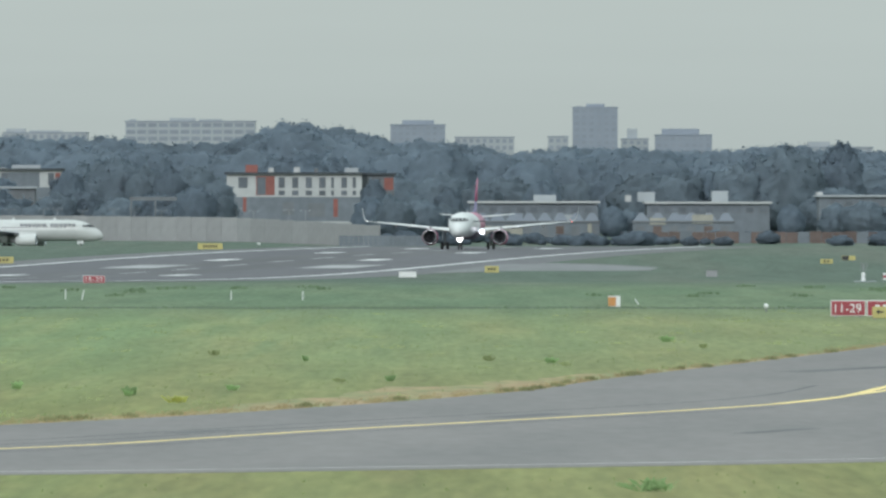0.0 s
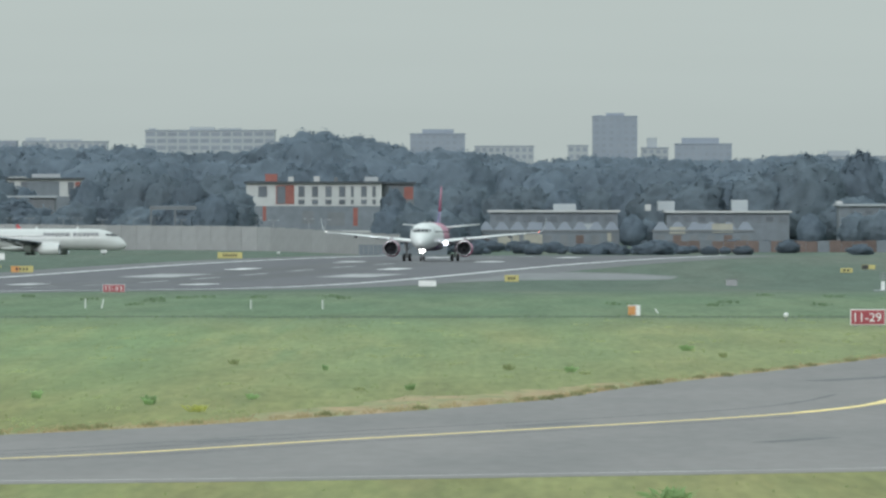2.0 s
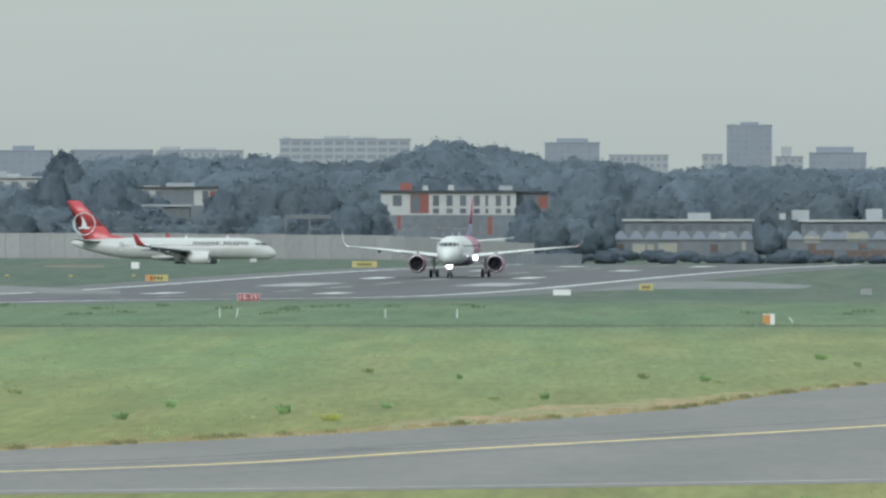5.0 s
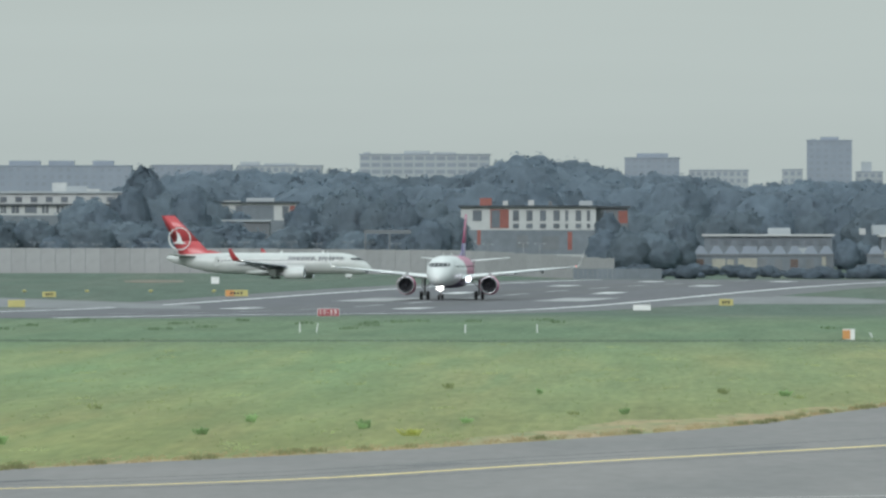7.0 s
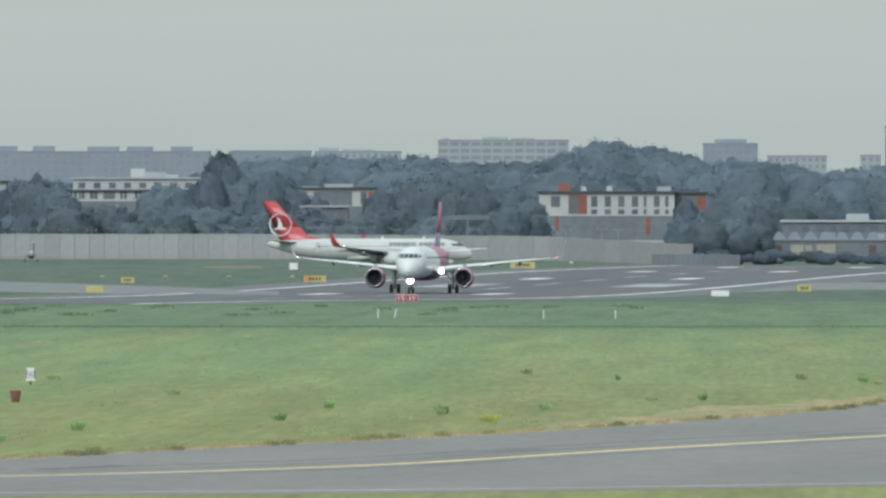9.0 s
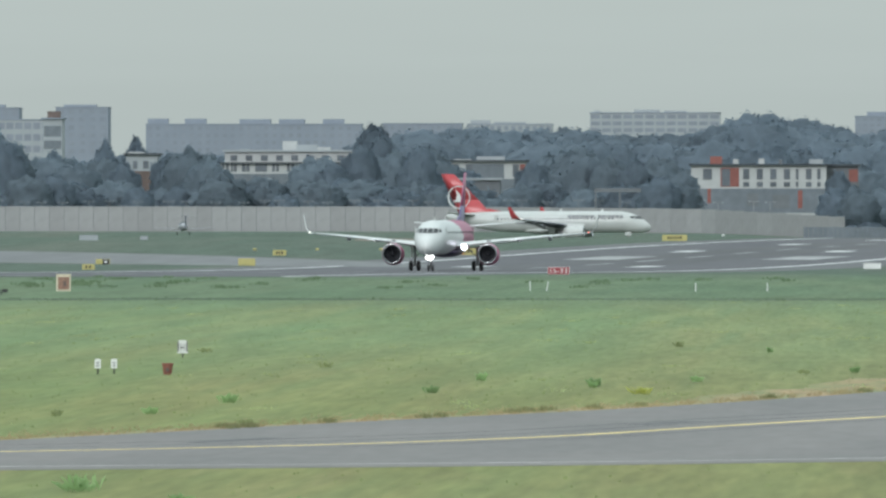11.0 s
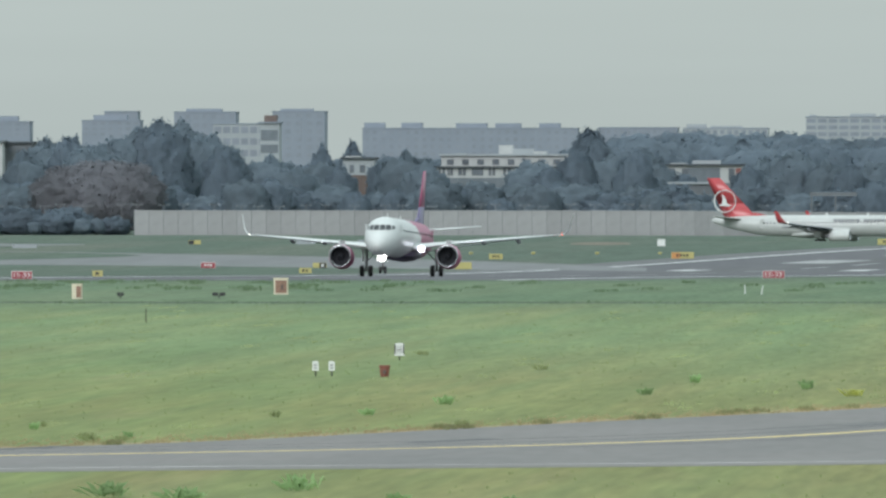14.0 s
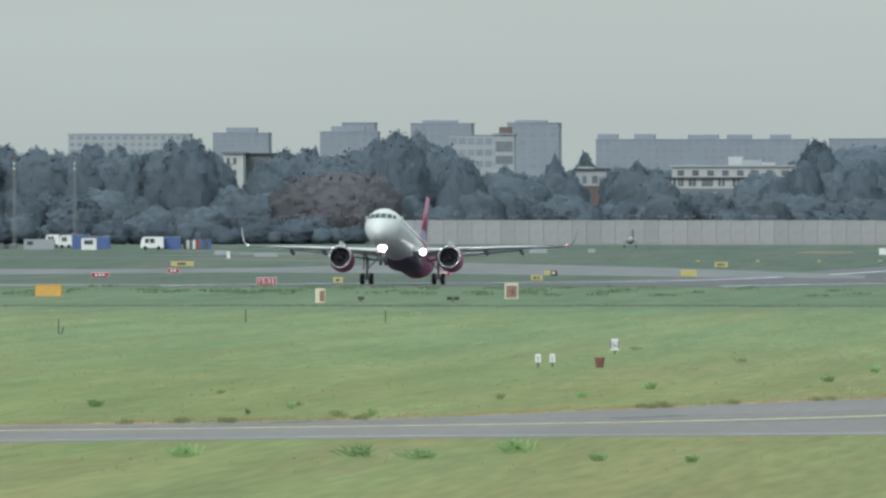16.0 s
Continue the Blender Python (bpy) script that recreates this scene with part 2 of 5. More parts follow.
def part(name, bm, material, parent, label="", smooth=False, m=None):
    ob = new(name, link(bm, name, material, smooth))
    ob.parent = parent
    if m is not None:
        ob.matrix_basis = m
    return tagged(ob, label)


def thing(name, m, label, category, group="", kind=""):
    ob = new(name)
    ob.matrix_basis = m
    ob.empty_display_size = 0.2
    return tagged(ob, label, category, group, kind)


def box(bm, x0, x1, y0, y1, z0, z1, bevel=0.0):
    r = bmesh.ops.create_cube(bm, size=1.0)
    vs = r["verts"]
    for v in vs:
        v.co = Vector(((x0 + x1) / 2 + v.co.x * (x1 - x0), (y0 + y1) / 2 + v.co.y * (y1 - y0), (z0 + z1) / 2 + v.co.z * (z1 - z0)))
    if bevel:
        es = list({e for v in vs for e in v.link_edges})
        bmesh.ops.bevel(bm, geom=es, offset=bevel, segments=2, affect="EDGES")
    return bm


def boxes(*bs, bevel=0.0):
    bm = bmesh.new()
    for b in bs:
        box(bm, *b, bevel=bevel)
    return bm


def rings(bm, sections, cap=True, mat_of=None):
    """Skin of a row of closed point rings."""
    rows = [[bm.verts.new(p) for p in s] for s in sections]
    for a, b in zip(rows, rows[1:]):
        k = len(a)
        for i in range(k):
            f = bm.faces.new((a[i], a[(i + 1) % k], b[(i + 1) % k], b[i]))
            if mat_of:
                f.material_index = mat_of(f.calc_center_median())
    if cap:
        for r in (rows[0], rows[-1]):
            f = bm.faces.new(r)
            if mat_of:
                f.material_index = mat_of(f.calc_center_median())
    return bm


def tube(bm, p, q, r0, r1=None, seg=10):
    """A tapered round bar from p to q."""
    p, q = Vector(p), Vector(q)
    r1 = r0 if r1 is None else r1
    rot = (q - p).to_track_quat("Z", "Y")
    out = []
    for c, r in ((p, r0), (q, r1)):
        out.append([c + rot @ Vector((r * math.cos(2 * math.pi * i / seg), r * math.sin(2 * math.pi * i / seg), 0)) for i in range(seg)])
    return rings(bm, out)


def lathe(bm, profile, axis_y=True, seg=24, centre=(0, 0, 0), cap=True):
    """Profile of (along, radius) turned about the y axis."""
    cx, cy, cz = centre
    return rings(bm, [[(cx + r * math.cos(2 * math.pi * i / seg), cy + a, cz + r * math.sin(2 * math.pi * i / seg)) for i in range(seg)] for a, r in profile], cap)


def spline(pts, n=12):
    """Smooth run through a few plan points."""
    p = [np.array(q, float) for q in pts]
    p = [2 * p[0] - p[1]] + p + [2 * p[-1] - p[-2]]
    out = []
    for i in range(1, len(p) - 2):
        for k in range(n):
            t = k / n
            out.append(0.5 * (2 * p[i] + (p[i + 1] - p[i - 1]) * t + (2 * p[i - 1] - 5 * p[i] + 4 * p[i + 1] - p[i + 2]) * t * t
                              + (3 * p[i] - p[i - 1] - 3 * p[i + 1] + p[i + 2]) * t ** 3))
    out.append(p[-2])
    return out


def paved(bm, rows):
    """Faces between rows of edge points, with sides that reach into the ground."""
    for a, b in zip(rows, rows[1:]):
        bm.faces.new((a[0], a[1], b[1], b[0]))
    for k in (0, 1):
        low = [bm.verts.new(r[k].co - Vector((0, 0, 0.12))) for r in rows]
        for i in range(len(rows) - 1):
            bm.faces.new((rows[i][k], rows[i + 1][k], low[i + 1], low[i]))
    for r in (rows[0], rows[-1]):
        bm.faces.new((r[0], r[1], bm.verts.new(r[1].co - Vector((0, 0, 0.12))), bm.verts.new(r[0].co - Vector((0, 0, 0.12)))))


def strip(name, centre, width, lift, material, label="", category="", kind="structure", parent=None):
    """A flat painted or paved band along a smooth centre line, laid on the ground."""
    bm = bmesh.new()
    rows = []
    for i, c in enumerate(centre):
        d = centre[min(i + 1, len(centre) - 1)] - centre[max(i - 1, 0)]
        nrm = np.array((-d[1], d[0])) / np.hypot(*d)
        rows.append([bm.verts.new((*(c + nrm * width / 2 * s), ground_z(c[1]) + lift)) for s in (1, -1)])
    paved(bm, rows)
    ob = new(name, link(bm, name, material))
    ob.parent = parent
    return tagged(ob, label, category, "", kind)


def sheet(name, left, right, lift, material, label, category):
    """Paving between two edges with the same number of points."""
    bm = bmesh.new()
    rows = [[bm.verts.new((x, y, ground_z(y) + lift)) for x, y in (a, b)] for a, b in zip(left, right)]
    paved(bm, rows)
    ob = new(name, link(bm, name, material))
    return tagged(ob, label, category, "", "structure")


# ---- ground ----
def build_ground():
    bm = bmesh.new()
    ys = [-2500, -600, -100] + list(range(0, 1200, 60)) + list(range(1200, 2960, 20)) + [3000, 3600, 4300, 4950, 7000]
    xs = [-3500, -900, -250, -120, -60, 0, 60, 120, 250, 900, 3500]
    rows = [[bm.verts.new((x, y, ground_z(y))) for x in xs] for y in ys]
    for a, b in zip(rows, rows[1:]):
        for i in range(len(xs) - 1):
            bm.faces.new((a[i], a[i + 1], b[i + 1], b[i]))
    tagged(new("ground", link(bm, "ground", M_GRASS, True)), "green and yellowing mown airfield grass", "ground", "", "structure")


build_ground()

# Near taxiway, bending away between the grass fields.
far_edge = spline([(-70, 392), (-43, 417.6), (-30.6, 433.5), (-18.4, 476.5), (-7.9, 514.7), (2.65, 571), (7.85, 621), (23.8, 758), (36, 900)])
near_edge = spline([(-70, 359), (-40, 382), (-28, 391), (-12.6, 398.5), (-3.3, 404.5), (13.3, 419), (22, 434), (46, 470), (90, 560)])
sheet("taxiway", far_edge, near_edge, 0.009, M_ASPHALT, "worn grey asphalt taxiway curving through the grass", "taxiway")
verge = [c + np.array((-0.12, 0.97)) * (3.0 + 21.0 * math.exp(-((c[0] - 0.5) / 7.0) ** 2) + (1.2 + 2.5 * math.exp(-((c[0] - 0.5) / 7.0) ** 2)) * (math.sin(i * 0.9) + 0.7 * math.sin(i * 2.3))) for i, c in enumerate(far_edge)]
sheet("dry_verge", verge, far_edge, 0.005, M_DRYSOIL, "dry straw-coloured verge beside the taxiway", "verge")
strip("taxiway_line", spline([(-60, 392), (-29.5, 417.6), (-13.8, 440.5), (-3.8, 476.5), (12.6, 537.7), (18.5, 588.7), (24, 660)]), 0.46, 0.016, M_YELLOW, "yellow painted taxiway centre line", "line")
strip("taxiway_line", spline([(12.75, 539), (15.15, 554), (18.1, 577), (21.3, 610)]), 0.4, 0.019, M_YELLOW, "yellow painted taxiway turning line", "line")
strip("taxiway_edge_line", spline([(-70, 363), (-40, 386), (-28, 396), (-12.6, 403), (-3.3, 409), (13.3, 424), (24, 440)]), 0.32, 0.016, M_EDGE, "pale painted taxiway edge line", "line")


M_TAR = mat("tar_seam", (0.10, 0.102, 0.108), 0.75, var=0.15, scale=1.0)
for off, a0, a1, wd in ((5.0, 4, 40, 0.22), (9.5, 10, 60, 0.22), (-3.5, 20, 48, 0.2)):
    run = [c + np.array((-0.25 * off, 0.97 * off)) for c in spline([(-60, 392), (-29.5, 417.6), (-13.8, 440.5), (-3.8, 476.5), (12.6, 537.7), (18.5, 588.7), (24, 660)])[a0:a1]]
    strip("tar_seam", run, wd, 0.013, M_TAR, "dark tar seam in the asphalt", "line")
for cx, cy, ln, wd in ((2.0, 505, 9, 1.1), (-9, 470, 7, 0.8), (-34, 424, 6, 0.8), (10, 470, 10, 0.7), (16, 640, 25, 1.5), (-22, 436, 8, 0.7)):
    strip("asphalt_stain", [np.array((cx + 0.25 * t * ln / 5, cy + t * ln / 5)) for t in range(6)], wd, 0.013, M_TAR, "dark oily stain on the asphalt", "stain")


# Runway along which the airliner takes off.
RW_SLOPE = 0.095


def rw_x(y):
    return 4.1 - RW_SLOPE * (2325.0 - y)


def along_runway(off, y0, y1, n=40):
    return [np.array((rw_x(y) + off, y)) for y in np.linspace(y0, y1, n)]


sheet("runway_shoulder", along_runway(-39, 1350, 2452), along_runway(40, 1350, 2452), 0.01, M_SHOULDER, "worn grey asphalt shoulder along the runway", "runway")
sheet("runway", along_runway(-30, 1350, 2450), along_runway(30, 1350, 2450), 0.016, M_RUNWAY, "dark rubber-stained asphalt runway", "runway")
for off in (-29.2, 29.2):
    strip("runway_edge_line", along_runway(off, 1350, 2450), 1.2, 0.03, M_WHITE, "white painted runway edge line", "line")


def sight(u, v):
    """Plan point where the sight line on bearing u, height v meets the ground."""
    d = 330.0
    while d < 2860.0 and rise(v, d) > ground_z(d):
        d += 1.0
    return np.array((site(u, d), d))


M_WORN = mat("worn_white_paint", (0.36, 0.365, 0.37), 0.75, var=0.2, scale=0.6)


def marks(name, offs, y0, y1, width, label):
    for off in offs:
        strip(name, along_runway(off, y0, y1, 6), width, 0.03, M_WORN if width > 5 or width < 1 else M_WHITE, label, "line")


marks("aiming_mark", (-10, 17), 1930, 1980, 7.5, "broad white aiming block on the runway")
for y in (1800, 2050, 2200, 2340):
    marks("touchdown_mark", (-11, 11), y, y + 22, 3.2, "white touchdown bar on the runway")
for y in range(1360, 2430, 60):
    marks("centre_line_dash", (0,), y, y + 30, 0.9, "worn white runway centre dash")
M_RUBBER = mat("rubber_deposit", (0.075, 0.075, 0.082), 0.7, var=0.15, scale=0.4, stretch=(1, 0.03, 1))
for off in (-5.5, 5.5):
    strip("rubber_streak", along_runway(off, 1700, 2300), 7.0, 0.023, M_RUBBER, "dark tyre rubber streak on the runway", "runway")
# crossing taxiways beyond the field
far_e = spline([sight(*q) for q in ((-2300, 446), (-1700, 448), (-1300, 452), (-983, 457), (-600, 464), (-300, 473), (-60, 482))], 6)
near_e = spline([sight(*q) for q in ((-2300, 484), (-1700, 482), (-1300, 478), (-983, 479), (-600, 483), (-300, 487), (-60, 490))], 6)
sheet("far_taxiway", far_e, near_e, 0.006, M_CONCRETE, "pale concrete taxiway leading to the runway", "taxiway")
far_e = spline([sight(*q) for q in ((-2300, 433), (-1700, 435), (-1250, 439), (-1060, 441))], 6)
near_e = spline([sight(*q) for q in ((-2300, 452), (-1700, 449), (-1250, 445), (-1060, 442))], 6)
sheet("apron", far_e, near_e, 0.012, M_CONCRETE, "pale concrete apron beside the containers", "apron")
far_e = spline([sight(*q) for q in ((880, 468), (960, 466), (1080, 469), (1165, 474))], 6)
near_e = spline([sight(*q) for q in ((760, 484), (900, 480), (1060, 480), (1150, 479))], 6)
sheet("exit_taxiway", far_e, near_e, 0.006, M_CONCRETE, "pale concrete exit taxiway beside the runway", "taxiway")
sheet("near_taxiway", spline([sight(*q) for q in ((-2600, 500), (-1797, 501), (-1500, 501.5), (-1200, 502))], 6), spline([sight(*q) for q in ((-2600, 508), (-1797, 507), (-1500, 505), (-1200, 503))], 6), 0.03, M_CONCRETE, "pale concrete taxiway edge", "taxiway")


# ---- airliners ----
def foil(chord, thick, x, y_le, z, camber=0.02):
    """Wing section ring: leading edge at y_le, chord running aft."""
    prof = [(0, 0), (0.03, 0.35), (0.12, 0.75), (0.3, 1.0), (0.6, 0.72), (1.0, 0.03), (0.6, -0.42), (0.3, -0.62), (0.12, -0.5), (0.03, -0.28)]
    return [(x, y_le - c * chord, z + h * thick * chord / 2 + camber * chord * math.sin(math.pi * c)) for c, h in prof]


def ell(y, rx, rz, zc, seg=32):
    return [(rx * math.cos(2 * math.pi * i / seg), y, zc + rz * math.sin(2 * math.pi * i / seg)) for i in range(seg)]


def fuselage_rings(nose, tail, r, zc, rz=None):
    rz = rz or r
    out = []
    for a, k, dz in ((0.0, 0.06, -0.26), (0.12, 0.19, -0.25), (0.4, 0.34, -0.235), (0.8, 0.47, -0.215), (1.4, 0.61, -0.185), (2.1, 0.735, -0.145), (3.0, 0.85, -0.09),
                     (4.0, 0.935, -0.04), (5.2, 0.985, -0.01), (6.5, 1.0, 0.0)):
        out.append(ell(nose - a, r * k, rz * (k * (1.02 if 0.2 < k < 0.9 else 1)), zc + dz * rz * 2))
    n = 24
    for i in range(1, n):
        out.append(ell(nose - 6.5 + (tail + 13 - (nose - 6.5)) * i / n, r, rz, zc))
    for a, k, dz in ((13, 1, 0), (10.5, 0.97, 0.02), (8, 0.87, 0.09), (5.5, 0.71, 0.2), (3.2, 0.53, 0.31), (1.3, 0.34, 0.42), (0.3, 0.2, 0.48), (0, 0.1, 0.5)):
        out.append(ell(tail + a, r * k, rz * k, zc + dz * rz))
    return out


def wheel_bm(x, y, z, r, w):
    bm = bmesh.new()
    prof = [(-w / 2, r * 0.55), (-w / 2, r * 0.88), (-w * 0.35, r), (w * 0.35, r), (w / 2, r * 0.88), (w / 2, r * 0.55)]
    seg = 20
    return rings(bm, [[(x + a, y + rr * math.cos(2 * math.pi * i / seg), z + rr * math.sin(2 * math.pi * i / seg)) for i in range(seg)] for a, rr in prof])


def rim_bm(x, y, z, r, w):
    bm = bmesh.new()
    seg = 14
    return rings(bm, [[(x + a, y + rr * math.cos(2 * math.pi * i / seg), z + rr * math.sin(2 * math.pi * i / seg)) for i in range(seg)] for a, rr in ((-w / 2, r * 0.4), (-w * 0.52, r * 0.54), (w * 0.52, r * 0.54), (w / 2, r * 0.4))])


def undercarriage(root, name, x, y, top, gap, r, w, brace):
    leg = part(name, tube(bmesh.new(), (x, y, r), (x * 0.985, y + 0.05, top), 0.13, 0.17), M_GREYM, root, "grey steel undercarriage leg", True)
    for s in (-1, 1):
        wh = part("wheel", wheel_bm(x + s * gap, y, r, r, w), M_TYRE, leg, "black rubber tyre", True)
        wh.parent = leg
        part("wheel_rim", rim_bm(x + s * gap, y, r, r, w), M_GREYM, leg, "grey metal rim")
    part("axle", tube(bmesh.new(), (x - gap, y, r), (x + gap, y, r), 0.09), M_GREYM, leg)
    part("brace", tube(bmesh.new(), (x * 0.99, y + 0.1, top * 0.55), (x + brace[0], y + brace[1], top), 0.07), M_GREYM, leg)
    part("gear_door", boxes((x - 0.04 + (0.35 if x > 0 else -0.35 if x < 0 else 0.55), x + 0.04 + (0.35 if x > 0 else -0.35 if x < 0 else 0.55), y - 0.6, y + 0.6, top * 0.55, top + 0.1), bevel=0.02), M_AWHITE, leg, "white gear door")


def jet_engine(root, x, y, z, r, length, cowl, ring=M_METAL):
    """Turbofan under the wing: its intake faces forward at y."""
    cow = part("engine", rings(bmesh.new(), [[(x + rr * math.cos(2 * math.pi * i / 28), y - a, z + rr * math.sin(2 * math.pi * i / 28) - (0.04 * a)) for i in range(28)]
               for a, rr in ((0.12, r * 0.965), (0.5, r * 1.03), (1.2, r * 1.07), (2.2, r * 1.05), (3.0, r * 0.97), (length, r * 0.80), (length, r * 0.72), (length - 0.6, r * 0.70))], cap=False), cowl, root, "engine cowling", True)
    lip = [[(x + (r + dr) * math.cos(2 * math.pi * i / 28), y - a, z + (r + dr) * math.sin(2 * math.pi * i / 28)) for i in range(28)]
           for a, dr in ((0.14, -0.035 * r), (0.05, -0.05 * r), (0.0, -0.10 * r), (0.03, -0.145 * r), (0.2, -0.17 * r), (0.9, -0.16 * r))]
    part("intake_lip", rings(bmesh.new(), lip, cap=False), ring, cow, "polished metal intake lip", True)
    part("intake_duct", lathe(bmesh.new(), [(-0.2, r * 0.832), (-0.9, r * 0.838), (-1.2, r * 0.83)], seg=28, centre=(x, y, z), cap=False), M_GREYA, cow, "grey intake lining", True)
    part("fan_disc", lathe(bmesh.new(), [(-1.22, 0.02), (-1.2, r * 0.835)], seg=28, centre=(x, y, z)), M_FAN, cow, "dark fan disc")
    for k in range(18):
        bm = bmesh.new()
        a = 2 * math.pi * k / 18
        ca, sa = math.cos(a), math.sin(a)
        vs = [bm.verts.new((x + ca * rr - sa * tw, y - 1.05 - dy, z + sa * rr + ca * tw)) for rr, tw, dy in ((r * 0.26, -0.05, 0), (r * 0.81, -0.12, 0), (r * 0.81, 0.12, 0.14), (r * 0.26, 0.05, 0.12))]
        bm.faces.new(vs)
        part("fan_blade", bm, M_FAN, cow)
    part("spinner", lathe(bmesh.new(), [(-1.1, r * 0.27), (-0.95, r * 0.25), (-0.75, r * 0.15), (-0.6, 0.02)], seg=16, centre=(x, y, z)), M_FAN, cow, "dark spinner", True)
    part("exhaust_cone", lathe(bmesh.new(), [(-length + 0.6, r * 0.5), (-length - 0.5, r * 0.38), (-length - 1.2, 0.05)], seg=18, centre=(x, y, z - 0.15)), M_GREYM, cow, "bare metal exhaust cone", True)
    part("pylon", rings(bmesh.new(), [[(x + s * w, y - a, zz) for s, a in ((0, 0), (1, 0.8), (1, 3.2), (0, 4.2), (-1, 3.2), (-1, 0.8))] for w, zz, in ((0.2, z + r * 0.8), (0.17, z + r + 0.45))]), M_AWHITE, cow, "white pylon")
    return cow


def disc(bm, x, y, z, r, seg=14, thick=0.12):
    return lathe(bm, [(-thick, r), (0, r), (0.04, r * 0.6)], seg=seg, centre=(x, y, z))


def airliner(m, label, nose, tail, r, rz, zc, colours, eng, gear, fin_h, tip, swept_fin, lamps):
    """Twin-jet, nose towards +y, standing on z = 0 with the main wheels at the origin."""
    skin, aft, finm, finlow, wingm, cowl = colours
    root = thing("airliner", m, label, "airliner")

    def zone(c):
        if c.y < -1.0 + 0.9 * (c.z - zc) and aft is not skin:
            return 1
        return 0
    part("fuselage", rings(bmesh.new(), fuselage_rings(nose, tail, r, zc, rz), mat_of=zone), [skin, aft], root, "", True)
    bm = bmesh.new()
    rings(bm, [ell(y, r * k, 0.75 * k2, zc - rz * 0.80) for y, k, k2 in ((5.8, 0.3, 0.2), (4.6, 0.75, 0.75), (2.5, 0.93, 1.0), (-2.5, 0.93, 1.0), (-5.0, 0.7, 0.7), (-6.4, 0.25, 0.2))])
    part("belly_fairing", bm, skin if aft is skin else M_BELLY, root, "rounded belly fairing", True)
    # cockpit glazing: three panes a side lying on the nose surface
    prof = [(q[0][1], q[0][0], (max(p[2] for p in q) - min(p[2] for p in q)) / 2, (max(p[2] for p in q) + min(p[2] for p in q)) / 2) for q in fuselage_rings(nose, tail, r, zc, rz)[:12]]
    py, prx, prz, pzc = (list(reversed(c)) for c in zip(*prof))

    def on_nose(x, z, lift):
        """Foremost point of the nose at lateral x and height z."""
        lo = nose
        for k in range(400):
            y = nose - k * 0.015
            a, b2, c = np.interp(y, py, prx), np.interp(y, py, prz), np.interp(y, py, pzc)
            if (x / a) ** 2 + ((z - c) / b2) ** 2 <= 1.0:
                lo = y
                break
        return Vector((x, lo + lift, z))
    zw0, zw1 = zc + rz * 0.28, zc + rz * 0.55
    for s in (-1, 1):
        for xa, xb, da, db in ((0.05, 0.60, 0.0, 0.0), (0.68, 1.16, 0.0, 0.03), (1.24, 1.5, 0.04, 0.12)):
            xa, xb = xa * r / 1.98, xb * r / 1.98
            bm = bmesh.new()
            ring0 = [on_nose(s * x, z, 0.13) for x, z in ((xa, zw0 + da), (xb, zw0 + db), (xb * 0.93, zw1 - db), (xa * 0.97, zw1 - da))]
            rings(bm, [ring0, [p + Vector((0, -0.3, 0)) for p in ring0]])
            part("cockpit_window", bm, M_COCKPIT, root, "dark cockpit pane")
    # rows of small cabin windows and doors
    for s in (-1, 1):
        for k in range(34):
            y = nose - 7.0 - k * (nose - tail - 16.5) / 34
            part("cabin_window", boxes((s * r * 0.963 - 0.015, s * r * 0.963 + 0.015, y - 0.13, y + 0.13, zc + 0.35, zc + 0.7)), M_GLASS, root)
        for y in (nose - 5.6, tail + 9.8):
            part("cabin_door", boxes((s * r * 0.95 - 0.015, s * r * 0.95 + 0.015, y - 0.42, y + 0.42, zc - 0.55, zc + 1.25), bevel=0.02), skin if y > 0 else aft, root, "cabin door")
    for s in (-1, 1):
        wing = rings(bmesh.new(), [foil(6.6, 0.14, s * r * 0.8, 5.6, zc - rz * 0.52), foil(6.1, 0.13, s * 2.0, 5.0, zc - rz * 0.50), foil(3.75, 0.115, s * 6.4, 2.45, zc - rz * 0.24),
                                   foil(2.6, 0.105, s * 12.0, -0.75, zc + 0.10), foil(1.65, 0.10, s * 16.6, -3.4, zc + 0.46)])
        w = part("wing", wing, wingm, root, "swept wing", True)
        part("winglet", rings(bmesh.new(), [foil(1.65, 0.10, s * 16.6, -3.4, zc + 0.46), foil(1.45, 0.09, s * 17.15, -3.75, zc + 0.62), foil(1.25, 0.085, s * 17.55, -4.2, zc + 1.15), foil(0.55, 0.08, s * 17.9, -5.3, zc + 2.75)]), tip, w, "upturned wingtip", True)
        part("leading_edge", tube(bmesh.new(), (s * 6.6, 2.36, zc - rz * 0.24 + 0.02), (s * 16.5, -3.32, zc + 0.45), 0.07, 0.05, 8), M_METAL, w, "bare metal slat edge", True)
        for fx, fy, fz in ((4.2, -1.6, -0.36), (8.6, -2.4, -0.06), (12.2, -3.8, 0.12)):
            part("flap_fairing", rings(bmesh.new(), [ell(fy + a, 0.22 * k, 0.26 * k, zc + fz - 0.22 - 0.04 * (2.0 - a)) for a, k in ((1.9, 0.1), (1.2, 0.75), (0.3, 1.0), (-0.8, 0.8), (-1.7, 0.1))]), M_GREYA, w, "grey flap track fairing", True, pose(s * fx, 0, 0))
        part("flap", rings(bmesh.new(), [foil(1.5, 0.12, s * 2.4, -0.6, zc - rz * 0.5 - 0.35), foil(1.35, 0.12, s * 6.3, -1.15, zc - rz * 0.24 - 0.25), foil(0.95, 0.12, s * 12.0, -3.1, zc + 0.02)]), M_GREYA, w, "lowered grey flap", True)
